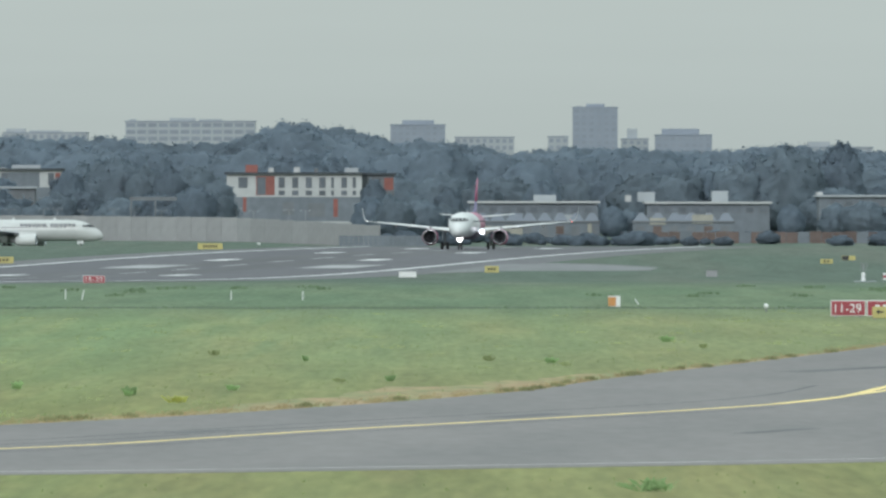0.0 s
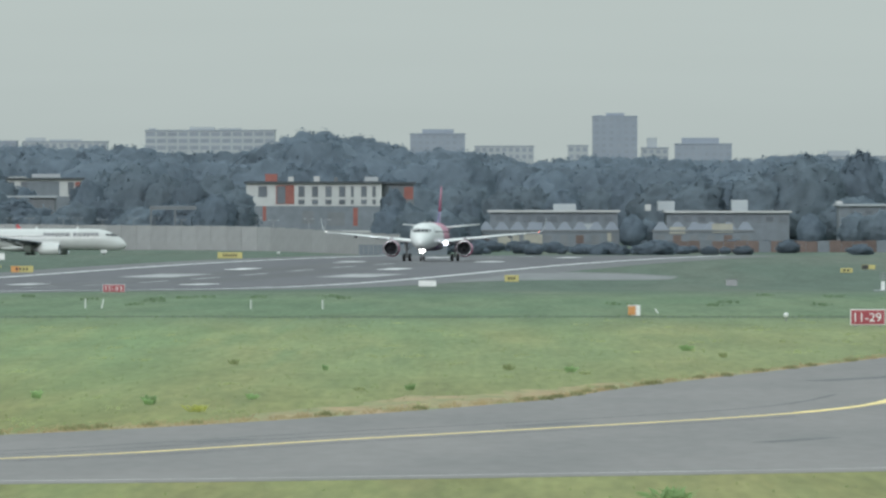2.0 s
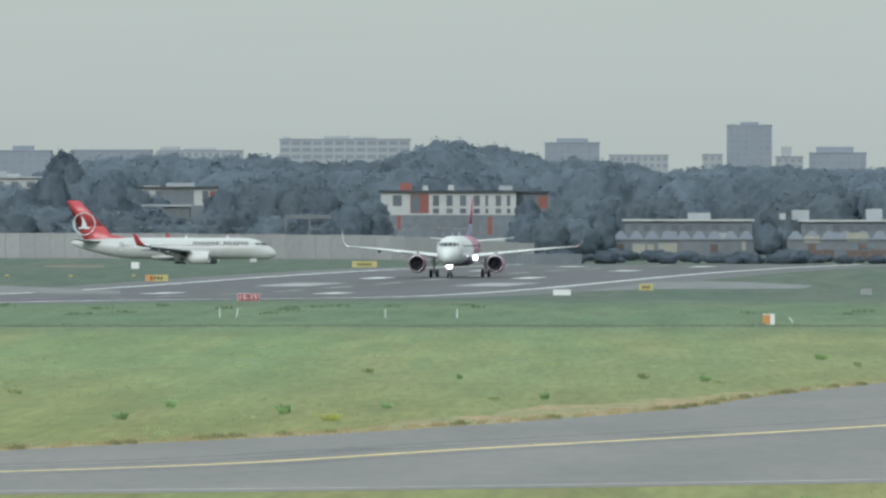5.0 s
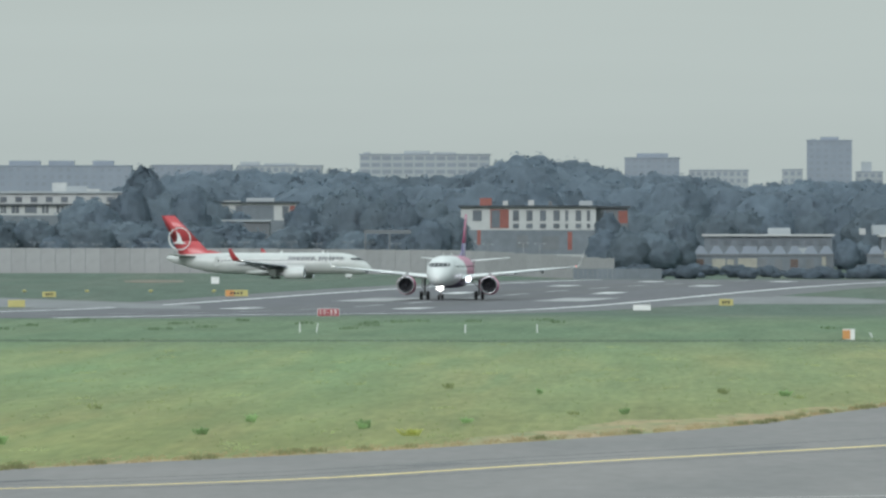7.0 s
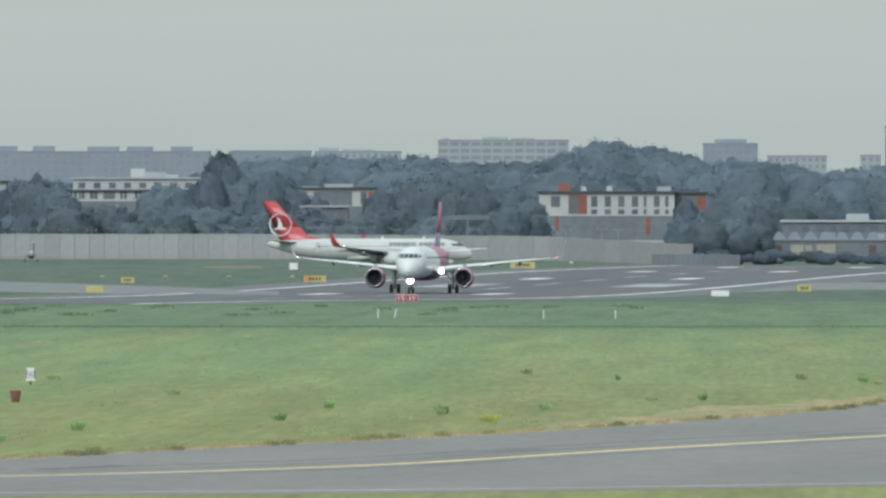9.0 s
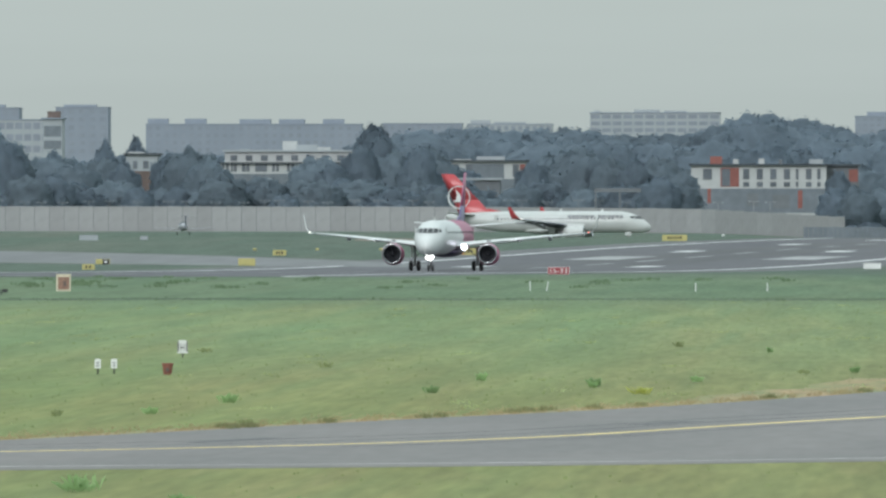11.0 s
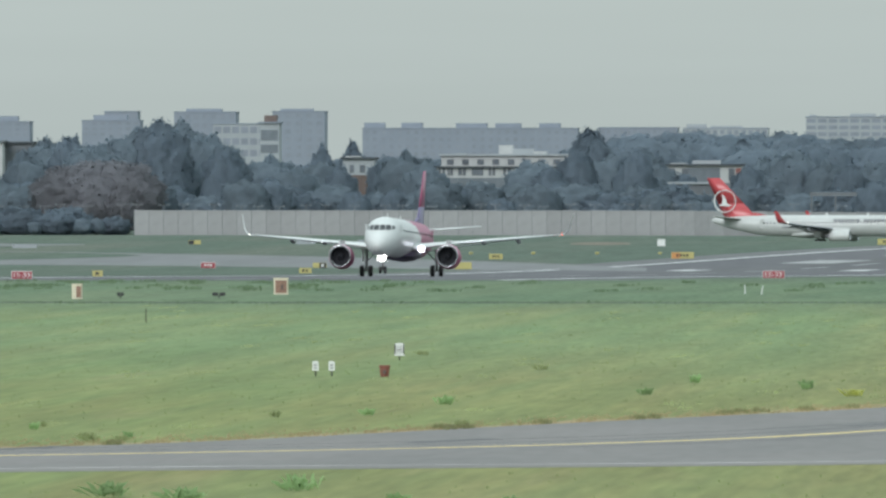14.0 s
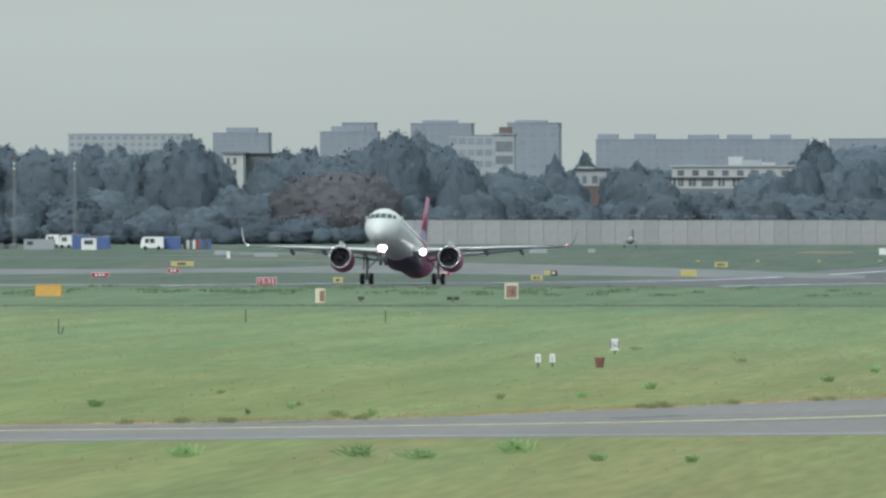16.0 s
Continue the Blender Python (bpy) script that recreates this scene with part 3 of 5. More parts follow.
        part("navigation_lamp", lathe(bmesh.new(), [(-0.08, 0.02), (-0.04, 0.06), (0.04, 0.06), (0.08, 0.02)], seg=8, centre=(s * 16.9, -3.35, zc + 0.58)), M_NAVR if s < 0 else M_NAVW, w, "glowing wingtip lamp")
        part("tailplane", rings(bmesh.new(), [foil(3.9, 0.1, s * 0.3, tail + 6.4, zc + 1.15), foil(1.4, 0.09, s * 6.2, tail + 2.5, zc + 1.75)]), skin if aft is skin else M_AWHITE, root, "small swept tailplane", True)
        jet_engine(root, s * eng[0], eng[1], eng[2], eng[3], eng[4], cowl)
        undercarriage(root, "main_gear", s * gear[0], 0.0, zc - rz * 0.55, 0.46, gear[1], 0.42, (-s * 1.3, 0.3))
    undercarriage(root, "nose_gear", 0.0, gear[2], zc - rz * 0.85, 0.26, gear[3], 0.24, (0.0, 1.2))
    # fin: lower band and upper field
    z0, z1, zm = zc + rz * 0.75, fin_h, zc + rz * 0.75 + (fin_h - zc - rz * 0.75) * 0.36

    def fin_sec(z):
        k = (z - z0) / (z1 - z0)
        ch = 6.2 * (1 - k) + 2.5 * k
        le = (tail + 8.6) * (1 - k) + (tail + swept_fin) * k
        return [(px, py, pz) for (pz0, py, px0) in foil(ch, 0.09, 0, le, 0, 0) for px, pz in ((px0, z),)]
    fin = part("fin", rings(bmesh.new(), [fin_sec(zm), fin_sec((zm + z1) / 2), fin_sec(z1)]), finm, root, "tall swept tail fin", True)
    part("fin_root", rings(bmesh.new(), [fin_sec(z0 - 0.5), fin_sec(z0), fin_sec(zm - 0.004)]), finlow, fin, "lower part of the fin", True)
    part("dorsal_fillet", rings(bmesh.new(), [[(-0.05, tail + 11.8, z0 + 0.2), (0.05, tail + 11.8, z0 + 0.2), (0.05, tail + 11.7, z0 - 0.1), (-0.05, tail + 11.7, z0 - 0.1)],
                                              [(-0.16, tail + 8.0, z0 + 1.0), (0.16, tail + 8.0, z0 + 1.0), (0.25, tail + 7.6, z0 - 0.3), (-0.25, tail + 7.6, z0 - 0.3)]]), finlow, fin, "dorsal fillet")
    for lx, ly, lz, lr, lm in lamps:
        part("landing_lamp", disc(bmesh.new(), lx, ly, lz, lr), lm, root, "glaring landing lamp")
    for ay in (nose - 9.2, 1.2):
        part("antenna", boxes((-0.03, 0.03, ay - 0.2, ay + 0.2, zc + rz - 0.05, zc + rz + 0.4)), M_AWHITE, root, "small blade antenna")
    return root


takeoff_jet = airliner(pose(4.1, 2325, 0, 0, 0, 180 - 4.4), "white and pink narrow-body airliner taking off with landing lamps lit", 21.9, -22.6, 1.98, 2.07, 4.0,
                       (M_AWHITE, M_PINK, M_PINK, M_PURPLE, M_AWHITE, M_PINK), (5.75, 7.4, 2.05, 1.24, 4.0), (3.8, 0.59, 16.9, 0.40), 11.8, M_AWHITE, 2.3,
                       ((0.0, 17.75, 1.74, 0.42, M_LAMP), (-2.7, 4.85, 2.85, 0.36, M_LAMPB)))

TAXI_D = 2640.0
taxi_jet = airliner(pose(site(70, TAXI_D), TAXI_D, 0, 0, 0, -90 - 8), "white airliner with a red fin taxiing beside the concrete wall", 18.2, -20.6, 1.88, 2.0, 3.55,
                    (M_TWHITE, M_TWHITE, M_REDA, M_REDA, M_WINGD, M_TWHITE), (4.9, 6.4, 1.75, 1.03, 3.9), (2.86, 0.56, 14.0, 0.34), 12.5, M_REDA, 1.5, ())
bm_ring = bmesh.new()
for sx in (-1, 1):
    rr = [[(sx * (0.42 - 0.0) + dx, -18.1 + (2.05 + dr) * math.cos(2 * math.pi * i / 40), 8.15 + (2.05 + dr) * math.sin(2 * math.pi * i / 40)) for i in range(40)] for dr, dx in ((0.09, -0.02), (0.09, 0.02), (-0.09, 0.02), (-0.09, -0.02), (0.09, -0.02))]
    rings(bm_ring, rr, cap=False)
part("tail_ring", bm_ring, M_AWHITE, taxi_jet, "white ring emblem on the fin")
bm_w = bmesh.new()
for sx in (-0.44, 0.44):
    bird = ((1.35, -0.8), (0.45, -0.5), (0.32, 0.2), (-0.1, 0.95), (-0.62, 1.5), (-0.42, 0.5), (-0.5, -0.45), (-1.3, -0.95), (-0.3, -0.88), (0.5, -1.0))
    f = bm_w.faces.new([bm_w.verts.new((sx, -18.1 + y, 8.15 + z)) for y, z in bird])
part("tail_emblem", bm_w, M_AWHITE, taxi_jet, "white wing-shaped emblem")
# dark title bars along the fuselage in place of the lettering
for sx in (-1, 1):
    y = 13.2
    for k, wd in enumerate((0.62, 0.62, 0.62, 0.56, 0.25, 0.6, 0.62, 0.0, 0.62, 0.22, 0.62, 0.5, 0.25, 0.62, 0.56, 0.6)):
        if wd:
            part("title_bar", boxes((sx * 1.66 - 0.16, sx * 1.66 + 0.16, y - wd, y, 4.28, 4.82)), M_GREYA, taxi_jet)
        y -= wd + 0.14 if wd else 0.6


# ---- perimeter wall ----
def build_wall():
    root = thing("perimeter_wall", pose(0, 0, 0), "long grey concrete panel wall along the airfield", "wall", "", "structure")
    runs = [((-971, 2880, 5.1), (0, 2862, 5.05)), ((0, 2862, 5.05), (420, 2790, 4.69)), ((420, 2790, 4.69), (672, 2700, 3.2))]
    for (ua, da, ha), (ub, db, hb) in runs:
        a, b = Vector((site(ua, da), da, 0)), Vector((site(ub, db), db, 0))
        n = round((ub - ua) / 26)
        ang = math.degrees(math.atan2(b.y - a.y, b.x - a.x))
        w = (b - a).length / n
        for i in range(n):
            p, h = a.lerp(b, (i + 0.5) / n), ha + (hb - ha) * (i + 0.5) / n
            h += random.uniform(-0.03, 0.03)
            part("wall_panel", boxes((-w / 2 + 0.05, w / 2 - 0.05, -0.12, 0.12, -1.4, h)), M_WALL, root, "", False, pose(p.x, p.y, 0, 0, 0, ang))
            q = a.lerp(b, i / n)
            part("wall_post", boxes((-0.11, 0.11, -0.06, 0.2, -1.4, h + 0.03)), M_GREYW, root, "", False, pose(q.x, q.y, 0, 0, 0, ang))


build_wall()


# ---- trees ----
def leaf_crown(seed, w, h, z0, n, leaf, ragged=0.2, peak=0.0):
    """A billowing, uneven crown body dressed with many small leaf clumps: corners, faces, normals."""
    rng = random.Random(seed)
    shift = Vector((seed * 7.3, seed * 3.1, 0))

    def skin(u):
        """Point and soft normal of the crown's body in direction u."""
        k = (u.z + 1) / 2
        if peak:
            reach = w / 2 * max(0.0, 1 - k ** 5) ** 0.6 * (0.6 + 0.4 * min(1.0, k * 4))
        elif k > 0.38:
            reach = w / 2 * math.sqrt(max(0.0, 1 - ((k - 0.38) / 0.62) ** 2))
        else:
            reach = w / 2 * math.sqrt(1 - ((0.38 - k) / 0.52) ** 2)
        flat = math.hypot(u.x, u.y)
        reach *= (min(1.0, flat / 0.25) if k < 0.5 else 1.0) / max(flat, 1e-4)
        p = Vector((u.x * reach, u.y * reach, z0 + h * k))
        big, small = noise.noise(u * 2.1 + shift), noise.noise(u * 5.5 + shift)
        grow = 1 + ragged * (1.3 * big + 0.75 * small + 0.35 * noise.noise(u * 13.0 + shift))
        p = Vector((p.x * grow, p.y * grow, z0 + h * 0.3 + (p.z - z0 - h * 0.3) * (1 + (grow - 1) * 0.6)))
        bumps = noise.noise_vector(u * 4.0 + shift) * 0.35 + noise.noise_vector(u * 11.0 + shift) * 0.2
        return p, (Vector((u.x, u.y, u.z * 0.8 + 0.1)) + bumps).normalized()
    ball = bmesh.new()
    bmesh.ops.create_icosphere(ball, subdivisions=4, radius=1.0)
    ball.verts.index_update()
    verts, normals = map(list, zip(*(skin(v.co) for v in ball.verts)))
    faces = [[v.index for v in f.verts] for f in ball.faces]
    ball.free()
    for i in range(n):
        u = Vector((rng.gauss(0, 1), rng.gauss(0, 1), rng.gauss(0, 1))).normalized()
        p, nrm = skin(u)
        p = p + nrm * leaf * rng.uniform(-0.3, 0.9)
        s = leaf * rng.uniform(0.5, 1.35)
        tilt = (nrm + Vector((rng.gauss(0, 0.5), rng.gauss(0, 0.5), rng.gauss(0, 0.5)))).normalized()
        q = tilt.to_track_quat("Z", "Y") @ Euler((0, 0, rng.uniform(0, 6.3))).to_quaternion()
        base = len(verts)
        lean = (nrm + Vector((rng.gauss(0, 0.15), rng.gauss(0, 0.15), rng.gauss(0, 0.15)))).normalized()
        for x, y, z in ((-0.5, -0.35, 0), (0.1, -0.5, 0.15), (0.55, 0.1, 0), (0, 0.5, -0.12)):
            verts.append(p + q @ Vector((s * x, s * y, s * z)))
            normals.append(lean)
        faces.append([base, base + 1, base + 2, base + 3])
    return np.array(verts), faces, np.array(normals)


def foliage_mesh(name, verts, faces, normals, material):
    me = bpy.data.meshes.new(name)
    me.from_pydata(verts.tolist(), [], faces)
    me.materials.append(material)
    me.polygons.foreach_set("use_smooth", [True] * len(me.polygons))
    me.normals_split_custom_set_from_vertices(normals.tolist())
    return me


def trunk_bm(seed, h, r, top):
    rng = random.Random(seed)
    bm = bmesh.new()
    tube(bm, (0, 0, -0.3), (rng.uniform(-0.2, 0.2), rng.uniform(-0.2, 0.2), h * 0.45), r, r * 0.7, 8)
    tube(bm, (0, 0, h * 0.43), (rng.uniform(-0.4, 0.4), 0, top * 0.75), r * 0.7, r * 0.15, 7)
    for k in range(7):
        a, z = k * 2.4, h * (0.32 + 0.07 * k)
        tube(bm, (0, 0, z), (math.cos(a) * top * 0.14, math.sin(a) * top * 0.14, z + top * 0.12), r * 0.35, r * 0.08, 5)
    return bm


def tree_kind(name, seed, w, h, z0, n, leaf, material, label, ragged=0.2, peak=0.0, group="trees behind the airfield"):
    root = thing(name, pose(0, 0, -60), label, "tree", group)
    part("trunk", trunk_bm(seed, h, 0.3, h + z0), M_BARK, root, "dark bark")
    crown = new("crown", foliage_mesh("crown", *leaf_crown(seed, w, h, z0, n, leaf, ragged, peak), material))
    crown.parent = root
    return root, max(v.co.z for v in crown.data.vertices)


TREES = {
    "a": tree_kind("tree", 1, 13, 13, 1.5, 3600, 0.42, M_LEAF_HAZED, "broad green deciduous tree, haze tinted into its leaves", 0.24),
    "b": tree_kind("tree", 2, 11, 14, 1.5, 3400, 0.42, M_LEAF2_HAZED, "dark green deciduous tree, haze tinted into its leaves", 0.22),
    "c": tree_kind("tree", 3, 15, 12, 1.2, 3800, 0.44, M_LEAF_HAZED, "wide spreading green tree, haze tinted into its leaves", 0.26),
    "p": tree_kind("poplar_tree", 4, 6.0, 18, 1.5, 3000, 0.4, M_LEAF2_HAZED, "slender dark poplar tree standing among the houses", 0.2, 0.6),
    "r": tree_kind("tree", 5, 12, 10, 0.8, 3600, 0.42, M_LEAF3_HAZED, "reddish-brown autumn tree among green ones", 0.22),
    "s": tree_kind("shrub", 6, 6, 4.2, 0.0, 2400, 0.3, M_LEAF2_HAZED, "dense dark shrub along the fence", 0.36),
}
used_kinds = set()


def plant(kind, u, v_top, d, squash=1.0, v_base=None):
    """A tree whose top shows at height v_top on bearing u, d metres off."""
    src, full = TREES[kind]
    top = rise(v_top, d) - ground_z(d)
    k = top / full
    m = pose(site(u, d), d, ground_z(d), 0, 0, random.uniform(0, 360))
    if kind not in used_kinds:
        used_kinds.add(kind)
        ob = src
        ob.matrix_basis = m
    else:
        ob = copy_thing(src, m)
    ob.scale = (k * squash, k * squash, k)
    return ob


def skyline(points, u):
    return float(np.interp(u, [p[0] for p in points], [p[1] for p in points]))


# back wood, a continuous mass, its haze carried by the leaf colour
BACK = [(-1900, 272), (-1500, 268), (-1200, 262), (-1035, 262), (-1020, 298), (-830, 298), (-620, 298), (-600, 286), (-195, 284), (-170, 255), (-100, 250), (0, 240), (100, 246), (180, 240), (260, 252), (420, 250), (470, 230), (520, 212), (560, 213), (620, 230), (680, 250), (790, 246), (850, 262),
        (1000, 262), (1180, 262), (1300, 268), (1400, 252), (1480, 262), (1600, 270), (1800, 262)]
rng = random.Random(11)


def distant_wood():
    """The far wood: crowns past counting, joined into one sheet of foliage."""
    kinds = []
    for seed, w, h, ragged in ((21, 13, 13, 0.2), (22, 11, 14, 0.22), (23, 15, 12, 0.24)):
        v, f, nr = leaf_crown(seed, w, h, 0.3, 1700, 0.36, ragged)
        kinds.append((v, f, nr, v[:, 2].max()))
    verts, faces, normals, n = [], [], [], 0
    for d, step, drop in ((3750, 24, -3), (3500, 36, 14)):
        u = -1950.0
        while u < 1800:
            v, f, nr, top = kinds[rng.randrange(3)]
            dd = d + rng.uniform(-60, 60)
            k = rise(skyline(BACK, u) + drop + rng.uniform(-3, 7), dd) / top
            a = rng.uniform(0, 6.28)
            spin = np.array(((math.cos(a), math.sin(a), 0), (-math.sin(a), math.cos(a), 0), (0, 0, 1)))
            verts.append(v @ spin * (k * 1.15, k * 1.15, k) + (site(u, dd), dd, 0))
            normals.append(nr @ spin)
            faces += [[i + n for i in q] for q in f]
            n += len(v)
            u += step * rng.uniform(0.75, 1.3)
    me = foliage_mesh("distant_wood", np.concatenate(verts), faces, np.concatenate(normals), M_LEAF2_HAZED)
    tagged(new("distant_wood", me), "dark green wood on the horizon, haze tinted into its leaves", "wood", "", "stuff")


distant_wood()
u = -1950.0
while u < 1800:
    plant(rng.choice("aabbc"), u, skyline(BACK, u) + 46 + rng.uniform(0, 18), rng.uniform(3270, 3390), 1.1)
    u += 60 * rng.uniform(0.75, 1.3)


def building(name, u0, u1, v_top, d, depth, wall, label, floors=0, bays=0, win=M_FARW, v_low=None, roof=(), wfrac=0.55, roofmat=None, group="", wz=(0.25, 0.8)):
    """A block with roof slab, parapet boxes and real window boxes set in its front."""
    x0, x1, z1 = site(u0, d), site(u1, d), rise(v_top, d)
    root = thing(name, pose((x0 + x1) / 2, d, 0), label, "building", group)
    w = x1 - x0
    part("wall", boxes((-w / 2, w / 2, 0, depth, -0.3, z1)), wall, root)
    part("roof", boxes((-w / 2 - 0.15, w / 2 + 0.15, -0.15, depth + 0.15, z1, z1 + 0.35)), roofmat or M_FAR, root, "flat roof edge")
    for a, b, v in roof:
        part("roof_house", boxes((site(a, d) - (x0 + x1) / 2, site(b, d) - (x0 + x1) / 2, depth * 0.25, depth * 0.75, z1 + 0.35, rise(v, d))), wall, root, "rooftop plant room")
    if floors:
        zl = rise(v_low, d) if v_low else z1 - floors * 2.9
        fh = (z1 - zl) / floors
        for i in range(floors):
            for k in range(bays):
                cx = -w / 2 + (k + 0.5) * w / bays
                hw = w / bays * wfrac / 2
                part("window", boxes((cx - hw, cx + hw, -0.06, 0.1, zl + fh * (i + wz[0]), zl + fh * (i + wz[1]))), win, root)
    return root


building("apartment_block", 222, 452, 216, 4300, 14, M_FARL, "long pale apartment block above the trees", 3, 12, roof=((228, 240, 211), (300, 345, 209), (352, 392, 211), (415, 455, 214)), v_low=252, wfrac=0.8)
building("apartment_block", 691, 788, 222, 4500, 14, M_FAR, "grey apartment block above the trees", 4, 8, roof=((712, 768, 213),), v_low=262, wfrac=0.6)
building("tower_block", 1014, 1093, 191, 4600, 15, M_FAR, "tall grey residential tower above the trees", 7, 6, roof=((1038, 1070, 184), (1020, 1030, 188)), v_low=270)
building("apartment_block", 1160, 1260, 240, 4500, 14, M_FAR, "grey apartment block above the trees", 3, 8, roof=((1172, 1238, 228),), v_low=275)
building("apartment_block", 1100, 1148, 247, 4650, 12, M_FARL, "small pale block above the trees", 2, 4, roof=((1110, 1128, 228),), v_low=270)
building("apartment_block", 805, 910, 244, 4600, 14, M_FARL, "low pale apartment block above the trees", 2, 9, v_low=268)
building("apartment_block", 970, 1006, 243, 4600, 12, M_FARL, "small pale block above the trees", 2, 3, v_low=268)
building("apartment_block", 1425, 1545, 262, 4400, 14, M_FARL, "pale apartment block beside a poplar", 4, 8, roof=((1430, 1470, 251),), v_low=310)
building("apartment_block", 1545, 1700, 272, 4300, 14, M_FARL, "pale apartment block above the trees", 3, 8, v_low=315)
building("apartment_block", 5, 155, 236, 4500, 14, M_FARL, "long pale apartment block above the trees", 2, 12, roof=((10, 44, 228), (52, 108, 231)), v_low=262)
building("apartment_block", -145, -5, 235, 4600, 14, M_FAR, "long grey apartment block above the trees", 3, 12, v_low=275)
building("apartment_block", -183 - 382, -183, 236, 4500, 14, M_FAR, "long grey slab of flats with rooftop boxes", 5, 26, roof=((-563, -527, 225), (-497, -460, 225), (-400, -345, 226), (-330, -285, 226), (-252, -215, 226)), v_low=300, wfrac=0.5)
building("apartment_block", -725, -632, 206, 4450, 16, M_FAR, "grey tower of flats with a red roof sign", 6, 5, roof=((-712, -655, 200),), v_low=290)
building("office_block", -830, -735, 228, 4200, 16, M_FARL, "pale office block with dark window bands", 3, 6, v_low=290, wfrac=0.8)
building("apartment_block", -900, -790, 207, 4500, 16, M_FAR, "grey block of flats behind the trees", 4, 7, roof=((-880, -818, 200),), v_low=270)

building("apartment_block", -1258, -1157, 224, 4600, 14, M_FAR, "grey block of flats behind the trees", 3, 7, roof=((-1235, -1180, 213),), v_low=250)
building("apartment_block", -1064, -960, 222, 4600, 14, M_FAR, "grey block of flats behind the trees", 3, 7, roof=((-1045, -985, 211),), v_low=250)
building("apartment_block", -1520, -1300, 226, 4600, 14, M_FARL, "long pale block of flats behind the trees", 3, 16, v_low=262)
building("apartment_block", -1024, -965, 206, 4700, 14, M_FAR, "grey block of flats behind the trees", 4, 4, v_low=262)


def facade_house(name, u0, u1, v_top, d, depth, label, wall, storeys, roofmat=M_DARK, tops=(), reds=(), v_base=None):
    """A house with flat roof; storeys: (v_up, v_low, window bearings) rows of recessed-framed windows."""
    x0, x1, z1 = site(u0, d), site(u1, d), rise(v_top, d)
    cx = (x0 + x1) / 2
    root = thing(name, pose(cx, d, 0), label, "building")
    part("wall", boxes((x0 - cx, x1 - cx, 0, depth, -0.3, z1)), wall, root)
    part("roof", boxes((x0 - cx - 0.5, x1 - cx + 0.5, -0.7, depth + 0.4, z1, z1 + 0.45)), roofmat, root, "dark flat roof")
    for k, (a, b, vt, m) in enumerate(tops):
        part("roof_house", boxes((site(a, d) - cx, site(b, d) - cx, depth * 0.3 - 0.4 * k, depth * 0.7 + 0.3 * k, z1 + 0.45, rise(vt, d))), m, root, "rooftop unit")
    for k, (a, b, va, vb, m) in enumerate(reds):
        part("cladding_panel", boxes((site(a, d) - cx, site(b, d) - cx, -0.03 - 0.012 * k, 0.1, rise(vb, d), rise(va, d))), m, root, "coloured cladding panel")
    for va, vb, wins in storeys:
        for a, b in wins:
            w = part("window", boxes((site(a, d) - cx, site(b, d) - cx, -0.1, 0.1, rise(vb, d), rise(va, d))), M_GREYW, root)
            part("window_pane", boxes((site(a, d) - cx + 0.12, site(b, d) - cx - 0.12, -0.14, 0.0, rise(vb, d) + 0.12, rise(va, d) - 0.12)), M_PANE, w, "dark glass")
    return root


W7 = ((422, 438), (493, 504), (517, 528), (541, 552), (565, 576), (586, 591), (604, 614), (624, 630))
facade_house("apartment_house", 401, 640, 309, 3150, 14, "white and red three-storey building with tall windows", M_PLASTER,
             ((314, 333, W7), (337.5, 346, W7[1:]), (314, 345, ((455, 470),))),
             tops=((434, 455, 292, M_RED), (475, 484, 297, M_PLASTER), (520, 530, 296, M_PLASTER), (556, 562, 298, M_GREYW), (610, 634, 297, M_FARL)),
             reds=((453, 486, 312, 346, M_RED), (401, 640, 349, 392, M_SHED), (430, 436, 349, 375, M_RED), (500, 520, 358, 380, M_GREYW), (545, 575, 360, 384, M_GREYW), (590, 598, 352, 384, M_RED)))
facade_house("apartment_house", 640, 697, 310, 3165, 14, "grey end wing with orange cladding panels", M_GREYW, ((316, 340, ((660, 672),)),), reds=((680, 696, 315, 337, M_RED),))
facade_house("office_block", -748, -713, 226, 4140, 12, "pale office tower with dark bands and red roof box", M_FARL, (), M_FAR, tops=((-741, -719, 212, M_BROWN),), reds=((-746, -715, 238, 257, M_SHED), (-746, -715, 264, 279, M_SHED)))
facade_house("terraced_house", -443, -193, 306, 3250, 16, "white two-storey terrace with upper set-back floor", M_PLASTER,
             ((306, 319, ((-437, -433), (-430, -426), (-423, -418), (-414, -410), (-409, -404), (-395, -388), (-387, -381), (-371, -350), (-341, -336), (-334, -329), (-315, -310), (-307, -302), (-285, -278), (-262, -254), (-230, -225), (-222, -217), (-210, -203))),), reds=((-443, -193, 323, 392, M_SHED), (-371, -343, 330, 352, M_PLASTER)))
facade_house("terraced_house", -425, -198, 284, 3268, 14, "white upper terrace floor set behind a lower roof", M_PLASTER,
             ((290, 300, tuple((-415 + 27 * k, -403 + 27 * k) for k in range(8))),), M_FARL, tops=((-324, -299, 265, M_PLASTER), (-299, -262, 271, M_FARL), (-262, -240, 276, M_PLASTER), (-400, -385, 279, M_FARL)))
facade_house("terraced_house", -600, -545, 290, 3250, 14, "pale house with a pinkish gable", M_FARL, ((300, 314, ((-588, -580), (-570, -560))),), tops=((-598, -570, 284, M_PLASTER),), reds=((-592, -552, 318, 392, M_BROWN),))
